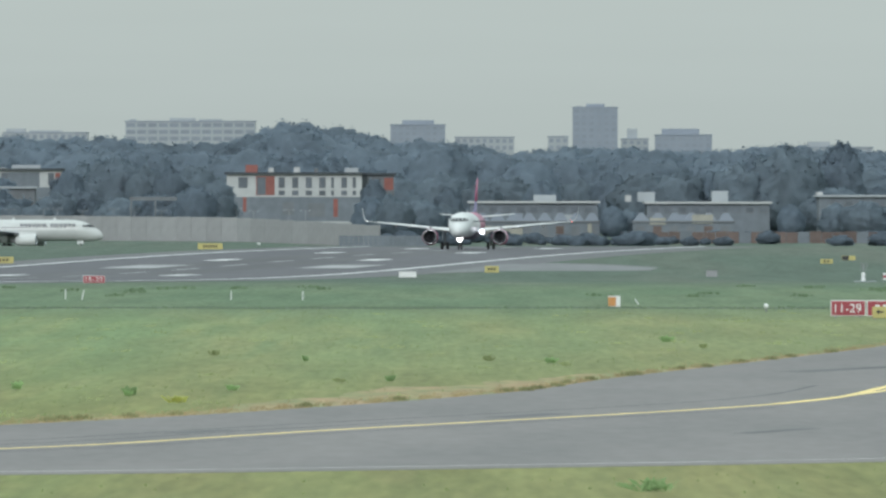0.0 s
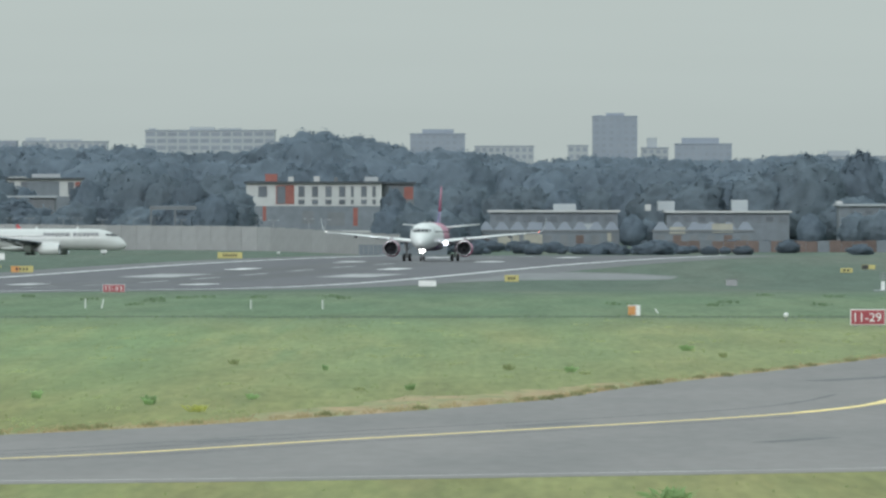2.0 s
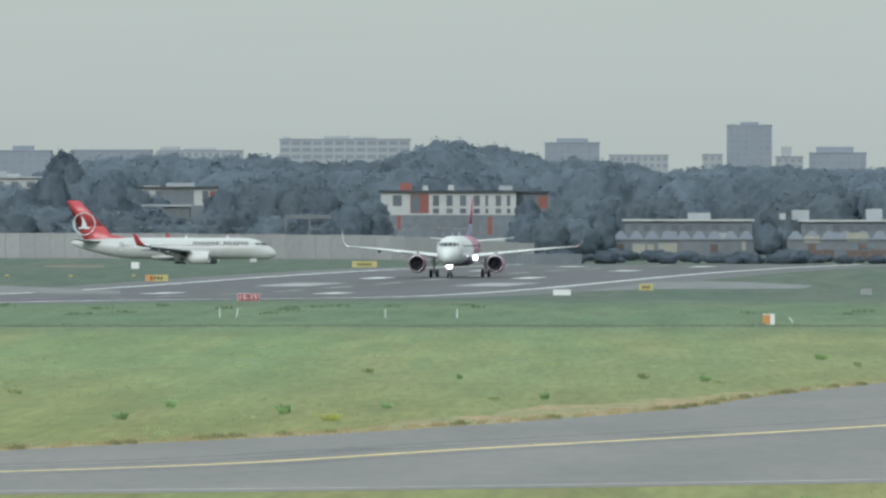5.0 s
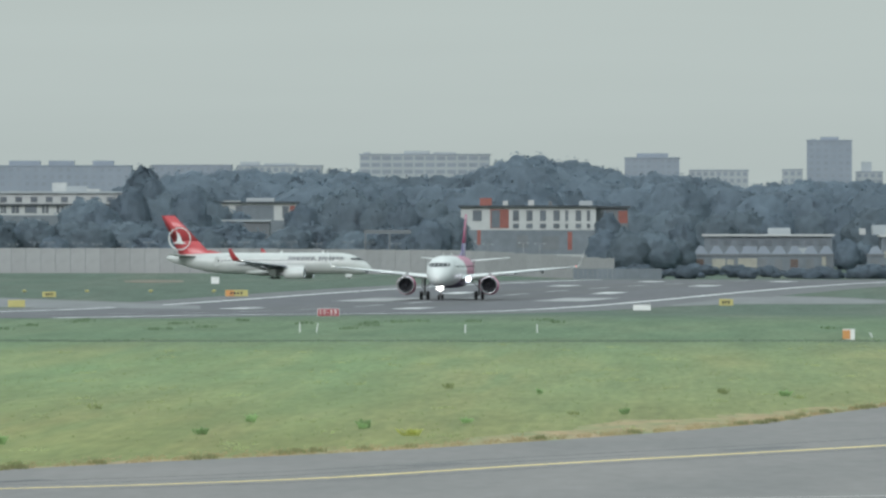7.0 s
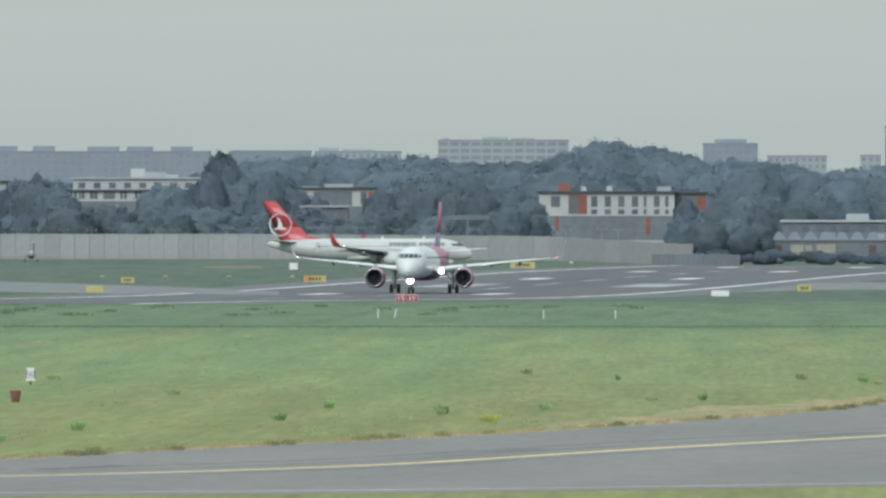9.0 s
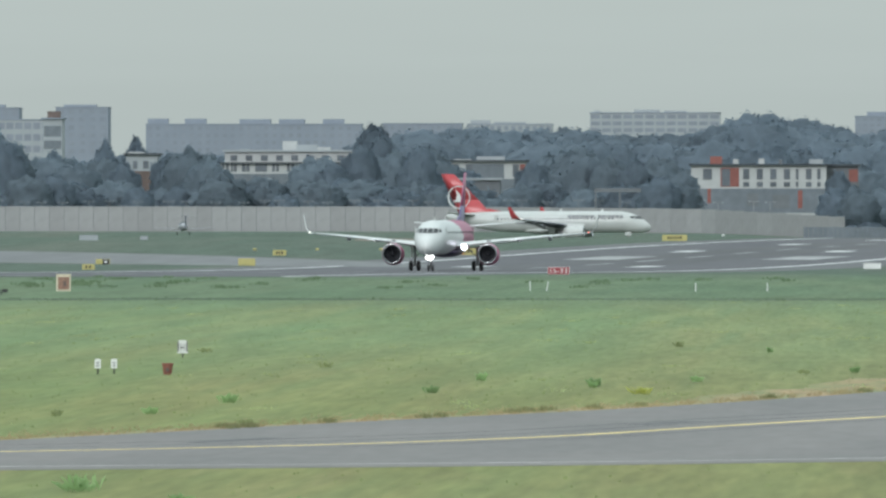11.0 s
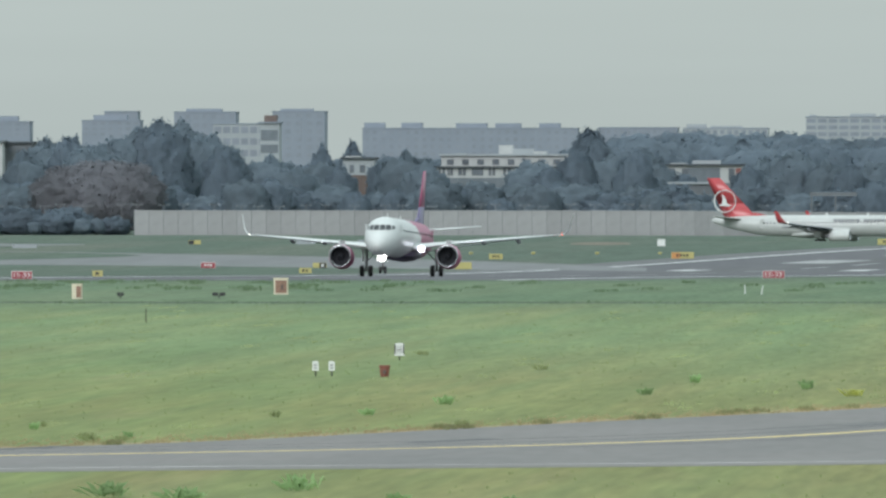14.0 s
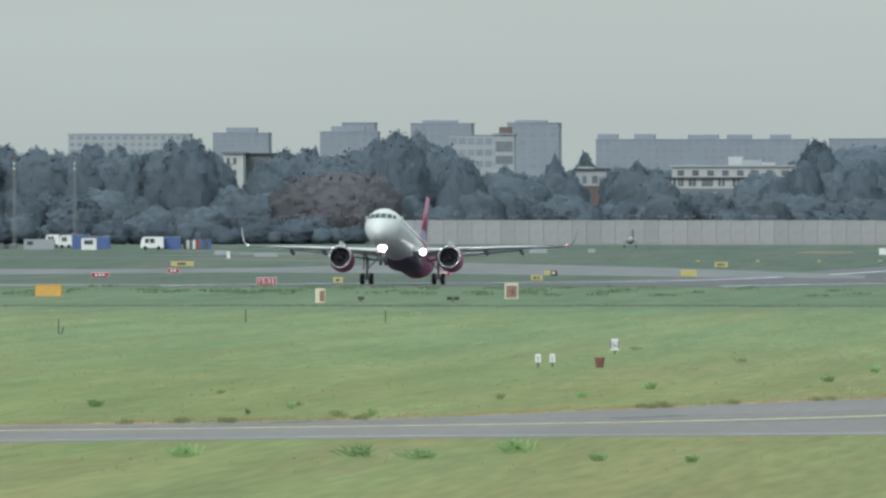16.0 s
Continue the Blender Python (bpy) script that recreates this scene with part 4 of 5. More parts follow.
facade_house("terraced_house", -34, 108, 302, 3250, 14, "white house with orange window bay among the trees", M_PLASTER, ((306, 328, ((-20, -10), (2, 14), (85, 96))),),
             tops=((20, 70, 292, M_FARL), (-20, 10, 297, M_PLASTER)), reds=((10, 70, 305, 335, M_SHED), (98, 107, 306, 330, M_RED), (-34, 108, 332, 392, M_SHED)))
facade_house("shed", -20, 62, 334, 3060, 10, "low grey shed with a pale metal roof", M_GREYW, (), M_FARL)
facade_house("garden_house", -458, -403, 340, 3080, 10, "small brick house with brown roof", M_BROWN, ((350, 360, ((-448, -440), (-425, -416))),), M_BROWN)
facade_house("townhouse", -1241, -1206, 260, 3150, 12, "narrow white townhouse between the trees", M_PLASTER, ((267, 279, ((-1236, -1230), (-1224, -1218))), (289, 300, ((-1236, -1230), (-1224, -1218))), (308, 319, ((-1236, -1230), (-1224, -1218)))), M_GREYW)
facade_house("townhouse", -1205, -1154, 262, 3158, 12, "grey townhouse between the trees", M_GREYW, ((270, 281, ((-1196, -1188), (-1180, -1168))),), M_DARK)
facade_house("hangar", 832, 1058, 360, 2900, 30, "long low grey hangar with a pale roof edge", M_SHED, ((366, 376, tuple((842 + 24 * k, 856 + 24 * k) for k in range(9))),), M_PLASTER, tops=((945, 985, 345, M_FARL),), reds=((900, 925, 378, 398, M_FAR), (985, 1020, 380, 398, M_FARL)))
facade_house("hangar", 1145, 1362, 361, 2900, 30, "long low grey hangar with a pale roof edge", M_SHED, ((367, 377, tuple((1152 + 24 * k, 1166 + 24 * k) for k in range(9))),), M_PLASTER, tops=((1262, 1290, 338, M_FARL), (1130, 1160, 340, M_FARL), (1108, 1118, 346, M_PLASTER)), reds=((1190, 1230, 380, 400, M_FAR),))
facade_house("hangar", 1450, 1620, 349, 2940, 30, "low pale industrial shed", M_SHED, ((356, 366, tuple((1470 + 26 * k, 1484 + 26 * k) for k in range(5))),), M_FARL, tops=((1448, 1458, 340, M_PLASTER),))


def sheds_row(u0, u1, d, bays, label, patches):
    """A row of small gabled sheds under one low roof line, with pale wall patches."""
    x0, x1 = site(u0, d), site(u1, d)
    cx, w = (x0 + x1) / 2, (x1 - x0) / bays
    z_eave, z_ridge = rise(391, d), rise(377, d)
    root = thing("shed_row", pose(cx, d, 0), label, "building")
    part("wall", boxes((x0 - cx, x1 - cx, 0, 6, -0.3, z_eave)), M_SHED, root)
    part("eaves_band", boxes((x0 - cx - 0.2, x1 - cx + 0.2, -0.25, 0.0, z_eave - 0.35, z_eave - 0.05)), M_GREYW, root, "dark eaves band")
    for k in range(bays):
        xa = x0 - cx + k * w
        part("gable", rings(bmesh.new(), [[(xa + 0.1, y, z_eave), (xa + w - 0.1, y, z_eave), (xa + w * 0.62, y, z_ridge), (xa + w * 0.38, y, z_ridge)] for y in (0.0, 6.0)]), M_FAR, root, "pale gable")
        part("gate", boxes((xa + w * 0.2, xa + w * 0.7, -0.08, 0.0, 0.0, z_eave * 0.72)), M_BROWN if k % 3 == 1 else M_GREYW, root, "dull shed gate")
    for a, b, va, vb in patches:
        part("wall_patch", boxes((site(a, d) - cx, site(b, d) - cx, -0.14, -0.01, rise(vb, d), rise(va, d))), M_WALLY, root, "pale yellowish wall panel")


M_WALLY = mat("yellowish_plaster", (0.34, 0.335, 0.29), 0.9, var=0.12, scale=0.6)
sheds_row(700, 1062, 2885, 13, "row of small gabled sheds before the hangar", ((846, 869, 400, 417), (872, 884, 401, 416), (892, 925, 399, 415), (1040, 1047, 396, 418)))
sheds_row(1120, 1300, 2885, 6, "short row of grey gabled sheds", ((1150, 1178, 386, 398), (1225, 1262, 380, 396)))
# brick boundary and dark planting beyond the runway end
bw_a = thing("boundary_wall", pose(0, 0, 0), "low reddish-brown boundary wall beyond the runway", "wall", "", "structure")
for k in range(46):
    xa = site(1100, 2760) + k * 2.3
    part("wall_panel", boxes((xa, xa + 2.22, 2760, 2760.3, -1.0, 1.9 + 0.1 * math.sin(k * 1.7))), M_BROWN if k % 5 else M_SHED, bw_a)
bf = thing("blast_fence", pose(0, 0, 0), "dark corrugated blast fence at the runway end", "fence", "", "structure")
for k in range(18):
    xa = site(600, 2470) + k * 0.86
    part("fence_panel", boxes((xa, xa + 0.82, 2470, 2470.2, -0.1, 1.85)), M_SHED, bf)

# trees before the wood
plant("p", -159, 230, 3150, 1.5)
plant("b", -148, 252, 3140, 0.6)
plant("p", 1490, 246, 3100, 1.5)
plant("p", 1472, 258, 3105, 1.5)
for q in (("a", 150, 283), ("c", 205, 272), ("a", 255, 288), ("b", 300, 296), ("c", 345, 290), ("a", 385, 312), ("b", 120, 298), ("b", 662, 314), ("a", 690, 340), ("c", 735, 345), ("b", 795, 330),
          ("b", -185, 268), ("a", -120, 276), ("b", -80, 268), ("a", -45, 285), ("c", -262, 288), ("b", -235, 300), ("a", -215, 330), ("p", -638, 258), ("p", -584, 252), ("a", -490, 269), ("b", -520, 280), ("a", -455, 290),
          ("a", -730, 277), ("b", -760, 290), ("c", -640, 292), ("b", -605, 298), ("c", -690, 300), ("p", 5, 248), ("p", 22, 252), ("p", 110, 249), ("b", 6, 312), ("a", -30, 322)):
    plant(q[0], q[1], q[2], rng.uniform(3030, 3120) if q[0] != "p" else (3330 if q[1] < 0 else 3640), rng.uniform(0.7, 0.9) if q[0] != "p" else 1.1)
for q in (("a", -965, 228), ("b", -925, 213), ("a", -885, 213), ("c", -842, 240), ("b", -812, 262), ("r", -988, 292), ("r", -1040, 275), ("r", -1085, 284), ("a", -1130, 232), ("b", -1085, 229), ("c", -1045, 248), ("a", -1160, 262),
          ("b", -1300, 212), ("a", -1265, 235), ("a", -1340, 214), ("c", -1385, 238), ("a", -1430, 226), ("b", -1480, 222), ("c", -1530, 236), ("a", -1585, 228), ("b", -1640, 224), ("a", -1700, 220), ("b", -1760, 222), ("a", -1820, 226), ("c", -1230, 300), ("a", -1180, 305)):
    plant(q[0], q[1], q[2] + (14 if q[1] < -1000 else 0), rng.uniform(2990, 3070) if q[0] != "r" else 2936.0, rng.uniform(0.68, 0.85) if q[0] != "r" else 1.0)
for q in (("b", 1345, 266), ("a", 1310, 285), ("a", 1395, 252), ("c", 1540, 300), ("b", 1250, 300), ("a", 1200, 295), ("c", 1140, 305), ("b", 1085, 300), ("a", 1030, 312), ("b", 960, 318), ("c", 900, 310), ("a", 850, 318), ("a", 1440, 300), ("b", 1480, 320)):
    plant(q[0], q[1], q[2], rng.uniform(3080, 3180), 1.0)
for q in (("b", 655, 345), ("a", 700, 348), ("c", 745, 352), ("a", 785, 358), ("a", 1480, 357), ("c", 1530, 354), ("a", 1580, 360), ("b", 1085, 362), ("a", 1110, 368), ("b", 1400, 360), ("a", 375, 335), ("b", 345, 325)):
    plant(q[0], q[1], q[2], rng.uniform(2850, 2890), 1.1)
# lower growth at the foot of the wood, by the hangars and beyond the runway
u = -1900.0
while u < 1700:
    if u < 385 or u > 1480:
        plant(rng.choice("aabcs"), u, 338 + rng.uniform(-22, 20), rng.uniform(2945, 2985), rng.uniform(1.0, 1.35))
    u += rng.uniform(24, 46)
u = -1900.0
while u < -990:
    plant(rng.choice("ssa"), u, 388 + rng.uniform(-22, 12), rng.uniform(2885, 2915), rng.uniform(1.0, 1.4))
    u += rng.uniform(16, 30)
u = 680.0
while u < 1750:
    plant("s", u, 415 + rng.uniform(-9, 9), rng.uniform(2700, 2840), rng.uniform(1.1, 1.7))
    u += rng.uniform(9, 18)


# ---- signs, markers and lamps on the field ----
def letters(text, w, h, thick=0.02):
    """Block lettering from the built-in font, as a mesh of that size, facing -y."""
    cu = bpy.data.curves.new("lettering", "FONT")
    cu.body, cu.align_x, cu.align_y, cu.extrude = text, "CENTER", "CENTER", 0.01
    tmp = bpy.data.objects.new("lettering", cu)
    scene.collection.objects.link(tmp)
    bpy.context.view_layer.update()
    me = bpy.data.meshes.new_from_object(tmp.evaluated_get(bpy.context.evaluated_depsgraph_get()))
    bpy.data.objects.remove(tmp)
    bm = bmesh.new()
    bm.from_mesh(me)
    xs, ys = [v.co.x for v in bm.verts], [v.co.y for v in bm.verts]
    for v in bm.verts:
        v.co = Vector(((v.co.x - (min(xs) + max(xs)) / 2) * w / (max(xs) - min(xs)), -v.co.z * 1.5, (v.co.y - (min(ys) + max(ys)) / 2) * h / (max(ys) - min(ys))))
    return bm


def sign_board(u0, u1, v0, v1, face, label, text="", bars=0, ink=M_SIGNW, rim=M_SIGNW, second=None):
    """A low guidance sign on two short legs; v1 is its foot on the ground."""
    x, d = sight((u0 + u1) / 2, v1)
    w, h = (u1 - u0) / DIV * d, (v1 - v0) / DIV * d
    root = thing("airfield_sign", pose(x, d, ground_z(d)), label, "sign")
    part("panel", boxes((-w / 2, w / 2, 0, 0.2, h * 0.1, h), bevel=0.02), rim, root, "sign housing")
    t = 0.05 * h
    if second:
        k = -w / 2 + w * second[0]
        part("panel_face", boxes((-w / 2 + t, k, -0.03, 0.0, h * 0.1 + t, h - t)), second[1], root, "coloured end field")
        part("panel_face", boxes((k + 0.004, w / 2 - t, -0.03, 0.0, h * 0.1 + t, h - t)), face, root, "coloured sign field")
    else:
        part("panel_face", boxes((-w / 2 + t, w / 2 - t, -0.03, 0.0, h * 0.1 + t, h - t)), face, root, "coloured sign field")
    for s in (-0.35, 0.35):
        part("leg", boxes((w * s - 0.05, w * s + 0.05, 0.05, 0.15, -0.1, h * 0.1)), M_GREYM, root)
    if text:
        part("lettering", letters(text, w * 0.76, h * 0.5), ink, root, "white lettering", False, pose(0, -0.035, h * 0.55))
    for k in range(bars):
        xa = w * (-0.3 + 0.6 * (k + 0.15) / bars)
        part("writing_bar", boxes((xa, xa + w * 0.6 / bars * 0.6, -0.045, -0.03, h * 0.38, h * 0.76)), M_BLACK if ink is not M_SIGNW or face is M_SIGNY else M_SIGNW, root)
    return root


RED_LABEL = "red runway sign with white lettering in a white frame"
sign_board(147, 186, 488, 503, M_SIGNR, RED_LABEL, "15-33")
sign_board(1470, 1532, 532, 563, M_SIGNR, RED_LABEL, "11-29")
sign_board(1534, 1600, 532, 563.4, M_SIGNR, "red runway sign beside another red sign", "", 3)
arrow_sign = sign_board(1544, 1576, 543, 566, M_SIGNY, "yellow direction sign with a black arrow", "", 0, M_BLACK, M_SIGNY)
bm_arrow = bmesh.new()
rings(bm_arrow, [[(x, y, z) for x, z in ((-0.36, 0.5), (-0.16, 0.68), (-0.16, 0.55), (0.16, 0.55), (0.16, 0.45), (-0.16, 0.45), (-0.16, 0.32))] for y in (-0.05, -0.032)])
part("arrow", bm_arrow, M_BLACK, arrow_sign, "black arrow")
sign_board(-1192, -1155, 489, 505, M_SIGNR, RED_LABEL, "15-33")
sign_board(-853, -827, 473, 485, M_SIGNR, "small red sign with a dark end field", "", 3, second=(0.25, M_SIGNR))
sign_board(858, 883, 471, 484, M_SIGNY, "small yellow sign with black marks", "", 3, M_BLACK, M_SIGNY)
sign_board(350, 394, 431, 443, M_SIGNY, "long yellow sign with black marks", "", 6, M_BLACK, M_SIGNY)
sign_board(-16, 24, 455, 468, M_SIGNY, "yellow sign with an orange end field", "", 4, M_BLACK, M_SIGNY, second=(0.38, M_ORANGE))
sign_board(-401, -371, 473, 487, M_SIGNY, "yellow sign box seen from behind", "", 0, M_BLACK, M_SIGNY)
sign_board(-340, -316, 458, 469, M_SIGNY, "small yellow sign with black marks", "", 3, M_BLACK, M_SIGNY)
sign_board(-678, -656, 483, 494, M_SIGNY, "small yellow sign with black marks", "", 2, M_BLACK, M_SIGNY)
sign_board(-654, -629, 474, 484, M_SIGNY, "dark and yellow sign beside the taxiway", "", 0, M_BLACK, M_SIGNY, second=(0.55, M_SIGNY))
sign_board(-642, -630, 474.5, 484.5, M_BLACK, "black sign with a pale mark", "", 1, M_SIGNW, M_BLACK)
sign_board(-1047, -1029, 488, 500, M_SIGNY, "small square yellow sign", "", 1, M_BLACK, M_SIGNY)
sign_board(-1345, -1302, 457, 467, M_SIGNY, "long yellow sign with dark middle", "", 1, M_BLACK, M_SIGNY)
sign_board(-1352, -1330, 470, 480, M_SIGNR, "small red sign beside the taxiway", "", 2)
sign_board(-1495, -1462, 478, 488, M_SIGNR, "red sign with a white end", "", 3)
sign_board(1452, 1474, 459, 468, M_SIGNY, "small yellow sign with black marks", "", 2, M_BLACK, M_SIGNY)
sign_board(1490, 1514, 453, 462, M_SIGNY, "dark and yellow sign in the grass", "", 0, M_BLACK, M_SIGNY, second=(0.5, M_BLACK))
sign_board(-875, -853, 434, 442, M_SIGNY, "dark and yellow sign in the grass", "", 0, M_BLACK, M_SIGNY, second=(0.45, M_BLACK))


def cabinet(u0, u1, v0, v1, material, label, lid=None, depth=0.8, name="equipment_cabinet"):
    x, d = sight((u0 + u1) / 2, v1)
    w, h = (u1 - u0) / DIV * d, (v1 - v0) / DIV * d
    root = thing(name, pose(x, d, ground_z(d)), label, "cabinet")
    part("body", boxes((-w / 2, w / 2, 0, depth, -0.05, h * 0.93), bevel=0.03), material, root)
    part("lid", boxes((-w / 2 - 0.03, w / 2 + 0.03, -0.03, depth + 0.03, h * 0.93, h), bevel=0.02), lid or material, root, "overhanging lid")
    return root, w, h


cabinet(706, 737, 481, 491, M_SIGNW, "low white concrete box beside the runway", depth=1.2)
cabinet(-41, -27, 432, 444, M_SIGNW, "small white equipment box in the grass")
cabinet(1250, 1270, 479, 490, M_GREYM, "grey equipment box in the grass")
cabinet(-683, -650, 431, 441, M_FARL, "low pale concrete slab in the grass")
cabinet(-575, -562, 433, 440, M_FARL, "small pale concrete block in the grass")
cabinet(-1189, -1146, 440, 448, M_FARL, "long low pale board in the grass")
cabinet(-1262, -1240, 436, 444, M_FARL, "long low pale board in the grass")
cabinet(-1617, -1568, 504, 526, M_AMBER, "yellow-orange equipment container on the grass", M_AMBER, 1.6)
cabinet(-1240, -1234, 438, 451, M_SIGNW, "narrow white marker post in the grass", depth=0.3)
# white-framed boxes with red or orange fronts
for u0, u1, v0, v1, m, lab in ((-724, -699, 501, 531, M_TAN, "white-framed cabinet with a faded red front"), (-1085, -1067, 512, 539, M_TAN, "white-framed cabinet with a tan side"), (1077, 1098, 524, 543, M_ORANGE, "orange and white striped marker box")):
    root, w, h = cabinet(u0, u1, v0, v1, M_SIGNW if u0 > 0 else M_CREAM, lab, depth=0.9, name="marker_box")
    if u0 > 0:
        part("front_panel", boxes((-w / 2 - 0.02, w * 0.12, -0.05, 0.0, 0.05, h * 0.88)), m, root, "orange half")
    else:
        part("front_panel", boxes((-w * 0.38 if u0 > -900 else -w * 0.05, w * 0.42, -0.05, 0.0, h * 0.1, h * 0.84)), m, root, "coloured front panel")
        if u0 > -900:
            part("mark", boxes((w * 0.0, w * 0.2, -0.07, -0.05, h * 0.3, h * 0.6)), M_BROWN, root, "dark red mark")


def stake(u, v0, v1, lean=0.0, m=M_SIGNW, r=0.05):
    x, d = sight(u, v1)
    h = (v1 - v0) / DIV * d
    root = thing("marker_stake", pose(x, d, ground_z(d), 0, lean, 0), "thin marker stake standing in the grass", "stake")
    part("post", tube(bmesh.new(), (0, 0, -0.1), (0, 0, h), r, r * 0.8, 8), m, root)
    part("cap", tube(bmesh.new(), (0, 0, h), (0, 0, h + 0.05), r * 1.3, r * 0.7, 8), m, root, "small cap")


for q in ((116, 514, 530), (145, 515, 530, 12), (409, 517, 531), (536, 517, 531), (1130, 530, 539, -35)):
    stake(*q)
for q in ((-953, 558, 581), (-1224, 557, 580), (-1595, 579, 606), (-1590, 592, 606, 20)):
    stake(*q, m=M_BARK, r=0.035)


def post_sign(u0, u1, v0, v1, v_foot, label, text="", bars=0):
    x, d = sight((u0 + u1) / 2, v_foot)
    k = d / DIV
    w, z0, z1 = (u1 - u0) * k, (v_foot - v1) * k, (v_foot - v0) * k
    root = thing("post_sign", pose(x, d, 0), label, "sign")
    part("post", tube(bmesh.new(), (0, 0.05, -0.1), (0, 0.05, z1 - 0.03), 0.035), M_BLACK, root, "dark post")
    bm = bmesh.new()
    c = w * 0.18
    outline = [(-w / 2, z0), (w / 2, z0), (w / 2, z1 - c), (w / 2 - c, z1), (-w / 2 + c, z1), (-w / 2, z1 - c)]
    rings(bm, [[(a, y, b) for a, b in outline] for y in (0.0, -0.04)])
    part("plate", bm, M_SIGNW, root, "white plate")
    if text:
        part("lettering", letters(text, w * 0.36, (z1 - z0) * 0.58), M_BLACK, root, "black letter", False, pose(0, -0.045, (z0 + z1) / 2 - 0.03))
        for s in (-1, 1):
            part("side_bar", boxes((s * w * 0.42 - 0.03, s * w * 0.42 + 0.03, -0.05, -0.04, z0 + 0.08, z1 - c)), M_BLACK, root)
    for b in range(bars):
        part("writing_bar", boxes((-w * 0.22, w * 0.22, -0.055, -0.04, z0 + (z1 - z0) * (0.2 + 0.3 * b), z0 + (z1 - z0) * (0.36 + 0.3 * b))), M_GREYM, root)


post_sign(-509, -491, 618, 641, 649, "white plate with a black letter on a post", "H")
post_sign(-656, -645, 651, 668, 678, "small white number plate on a dark post", bars=2)
post_sign(-627, -616, 651, 668, 678, "small white number plate on a dark post", bars=2)
rb_x, rb_d = sight(-526.5, 679)
rb = thing("red_bin", pose(rb_x, rb_d, 0), "small dark red bucket-shaped box in the grass", "box")
part("body", lathe(bmesh.new(), [(0, 0.17), (0.42, 0.23)], seg=16), M_SILLBIN, rb, "", False, pose(0, 0, 0, 90, 0, 0))
part("rim", lathe(bmesh.new(), [(0.42, 0.25), (0.5, 0.25)], seg=16), M_SILLBIN, rb, "", False, pose(0, 0, 0, 90, 0, 0))
part("front_mark", boxes((-0.07, 0.07, -0.25, -0.15, 0.14, 0.3)), M_BROWN, rb, "pale mark")


def field_lamp(u, v, m, label, r=0.16):
    x, d = sight(u, v)
    root = thing("edge_lamp", pose(x, d, ground_z(d)), label, "lamp")
    part("stem", tube(bmesh.new(), (0, 0, -0.05), (0, 0, 0.3), 0.05), M_GREYM, root)
    part("head", rings(bmesh.new(), [[(rr * math.cos(a * math.pi / 5), rr * math.sin(a * math.pi / 5), z) for a in range(10)] for rr, z in ((r * 0.7, 0.28), (r, 0.36), (r, 0.5), (r * 0.5, 0.6))]), m, root, "lamp glass", True)


for u in (-372, -261, -148, -36):
    field_lamp(u, 462, M_SIGNY, "small yellow taxiway edge lamp", 0.3)
field_lamp(1356, 553, M_SIGNW, "small white lamp in the grass", 0.17)
field_lamp(458, 436, M_SIGNW, "small white lamp in the grass", 0.3)
# dark low fixtures
for u, v, w in ((-822, 537, 0.5), (-998, 537, 0.25)):
    x, d = sight(u, v)
    root = thing("floodlight", pose(x, d, ground_z(d)), "low black twin lamp fitting in the grass", "lamp")
    for s in (-1, 1):
        part("housing", boxes((s * w * 0.55 - w * 0.45, s * w * 0.55 + w * 0.45, -0.1, 0.15, 0.16, 0.42), bevel=0.03), M_BLACK, root)
    part("stand", boxes((-0.05, 0.05, -0.05, 0.05, -0.05, 0.2)), M_BLACK, root)
# wind and light mast by the right-hand sign
x, d = sight(1528, 499)
root = thing("instrument_mast", pose(x, d, ground_z(d)), "white instrument pillar with a slim antenna", "mast")
part("pillar", tube(bmesh.new(), (0, 0, -0.1), (0, 0, 1.0), 0.24, 0.2, 12), M_SIGNW, root)
part("rod", tube(bmesh.new(), (0, 0, 1.0), (0, 0, 1.9), 0.04), M_GREYM, root)
for k in range(3):
    part("cross_bar", boxes((-0.4, 0.4, -0.03, 0.03, 1.3 + 0.28 * k, 1.36 + 0.28 * k)), M_GREYM, root)
part("foot_slab", boxes((-1.0, 1.4, -0.5, 0.5, -0.1, 0.1)), M_FARL, root, "concrete slab")
x, d = sight(1566, 496)
root = thing("instrument_mast", pose(x, d, ground_z(d)), "red and white striped marker pillar", "mast")
for k in range(3):
    part("band", tube(bmesh.new(), (0, 0, 0.3 * k - 0.05), (0, 0, 0.3 * k + 0.25), 0.22), M_SIGNR if k % 2 else M_SIGNW, root)


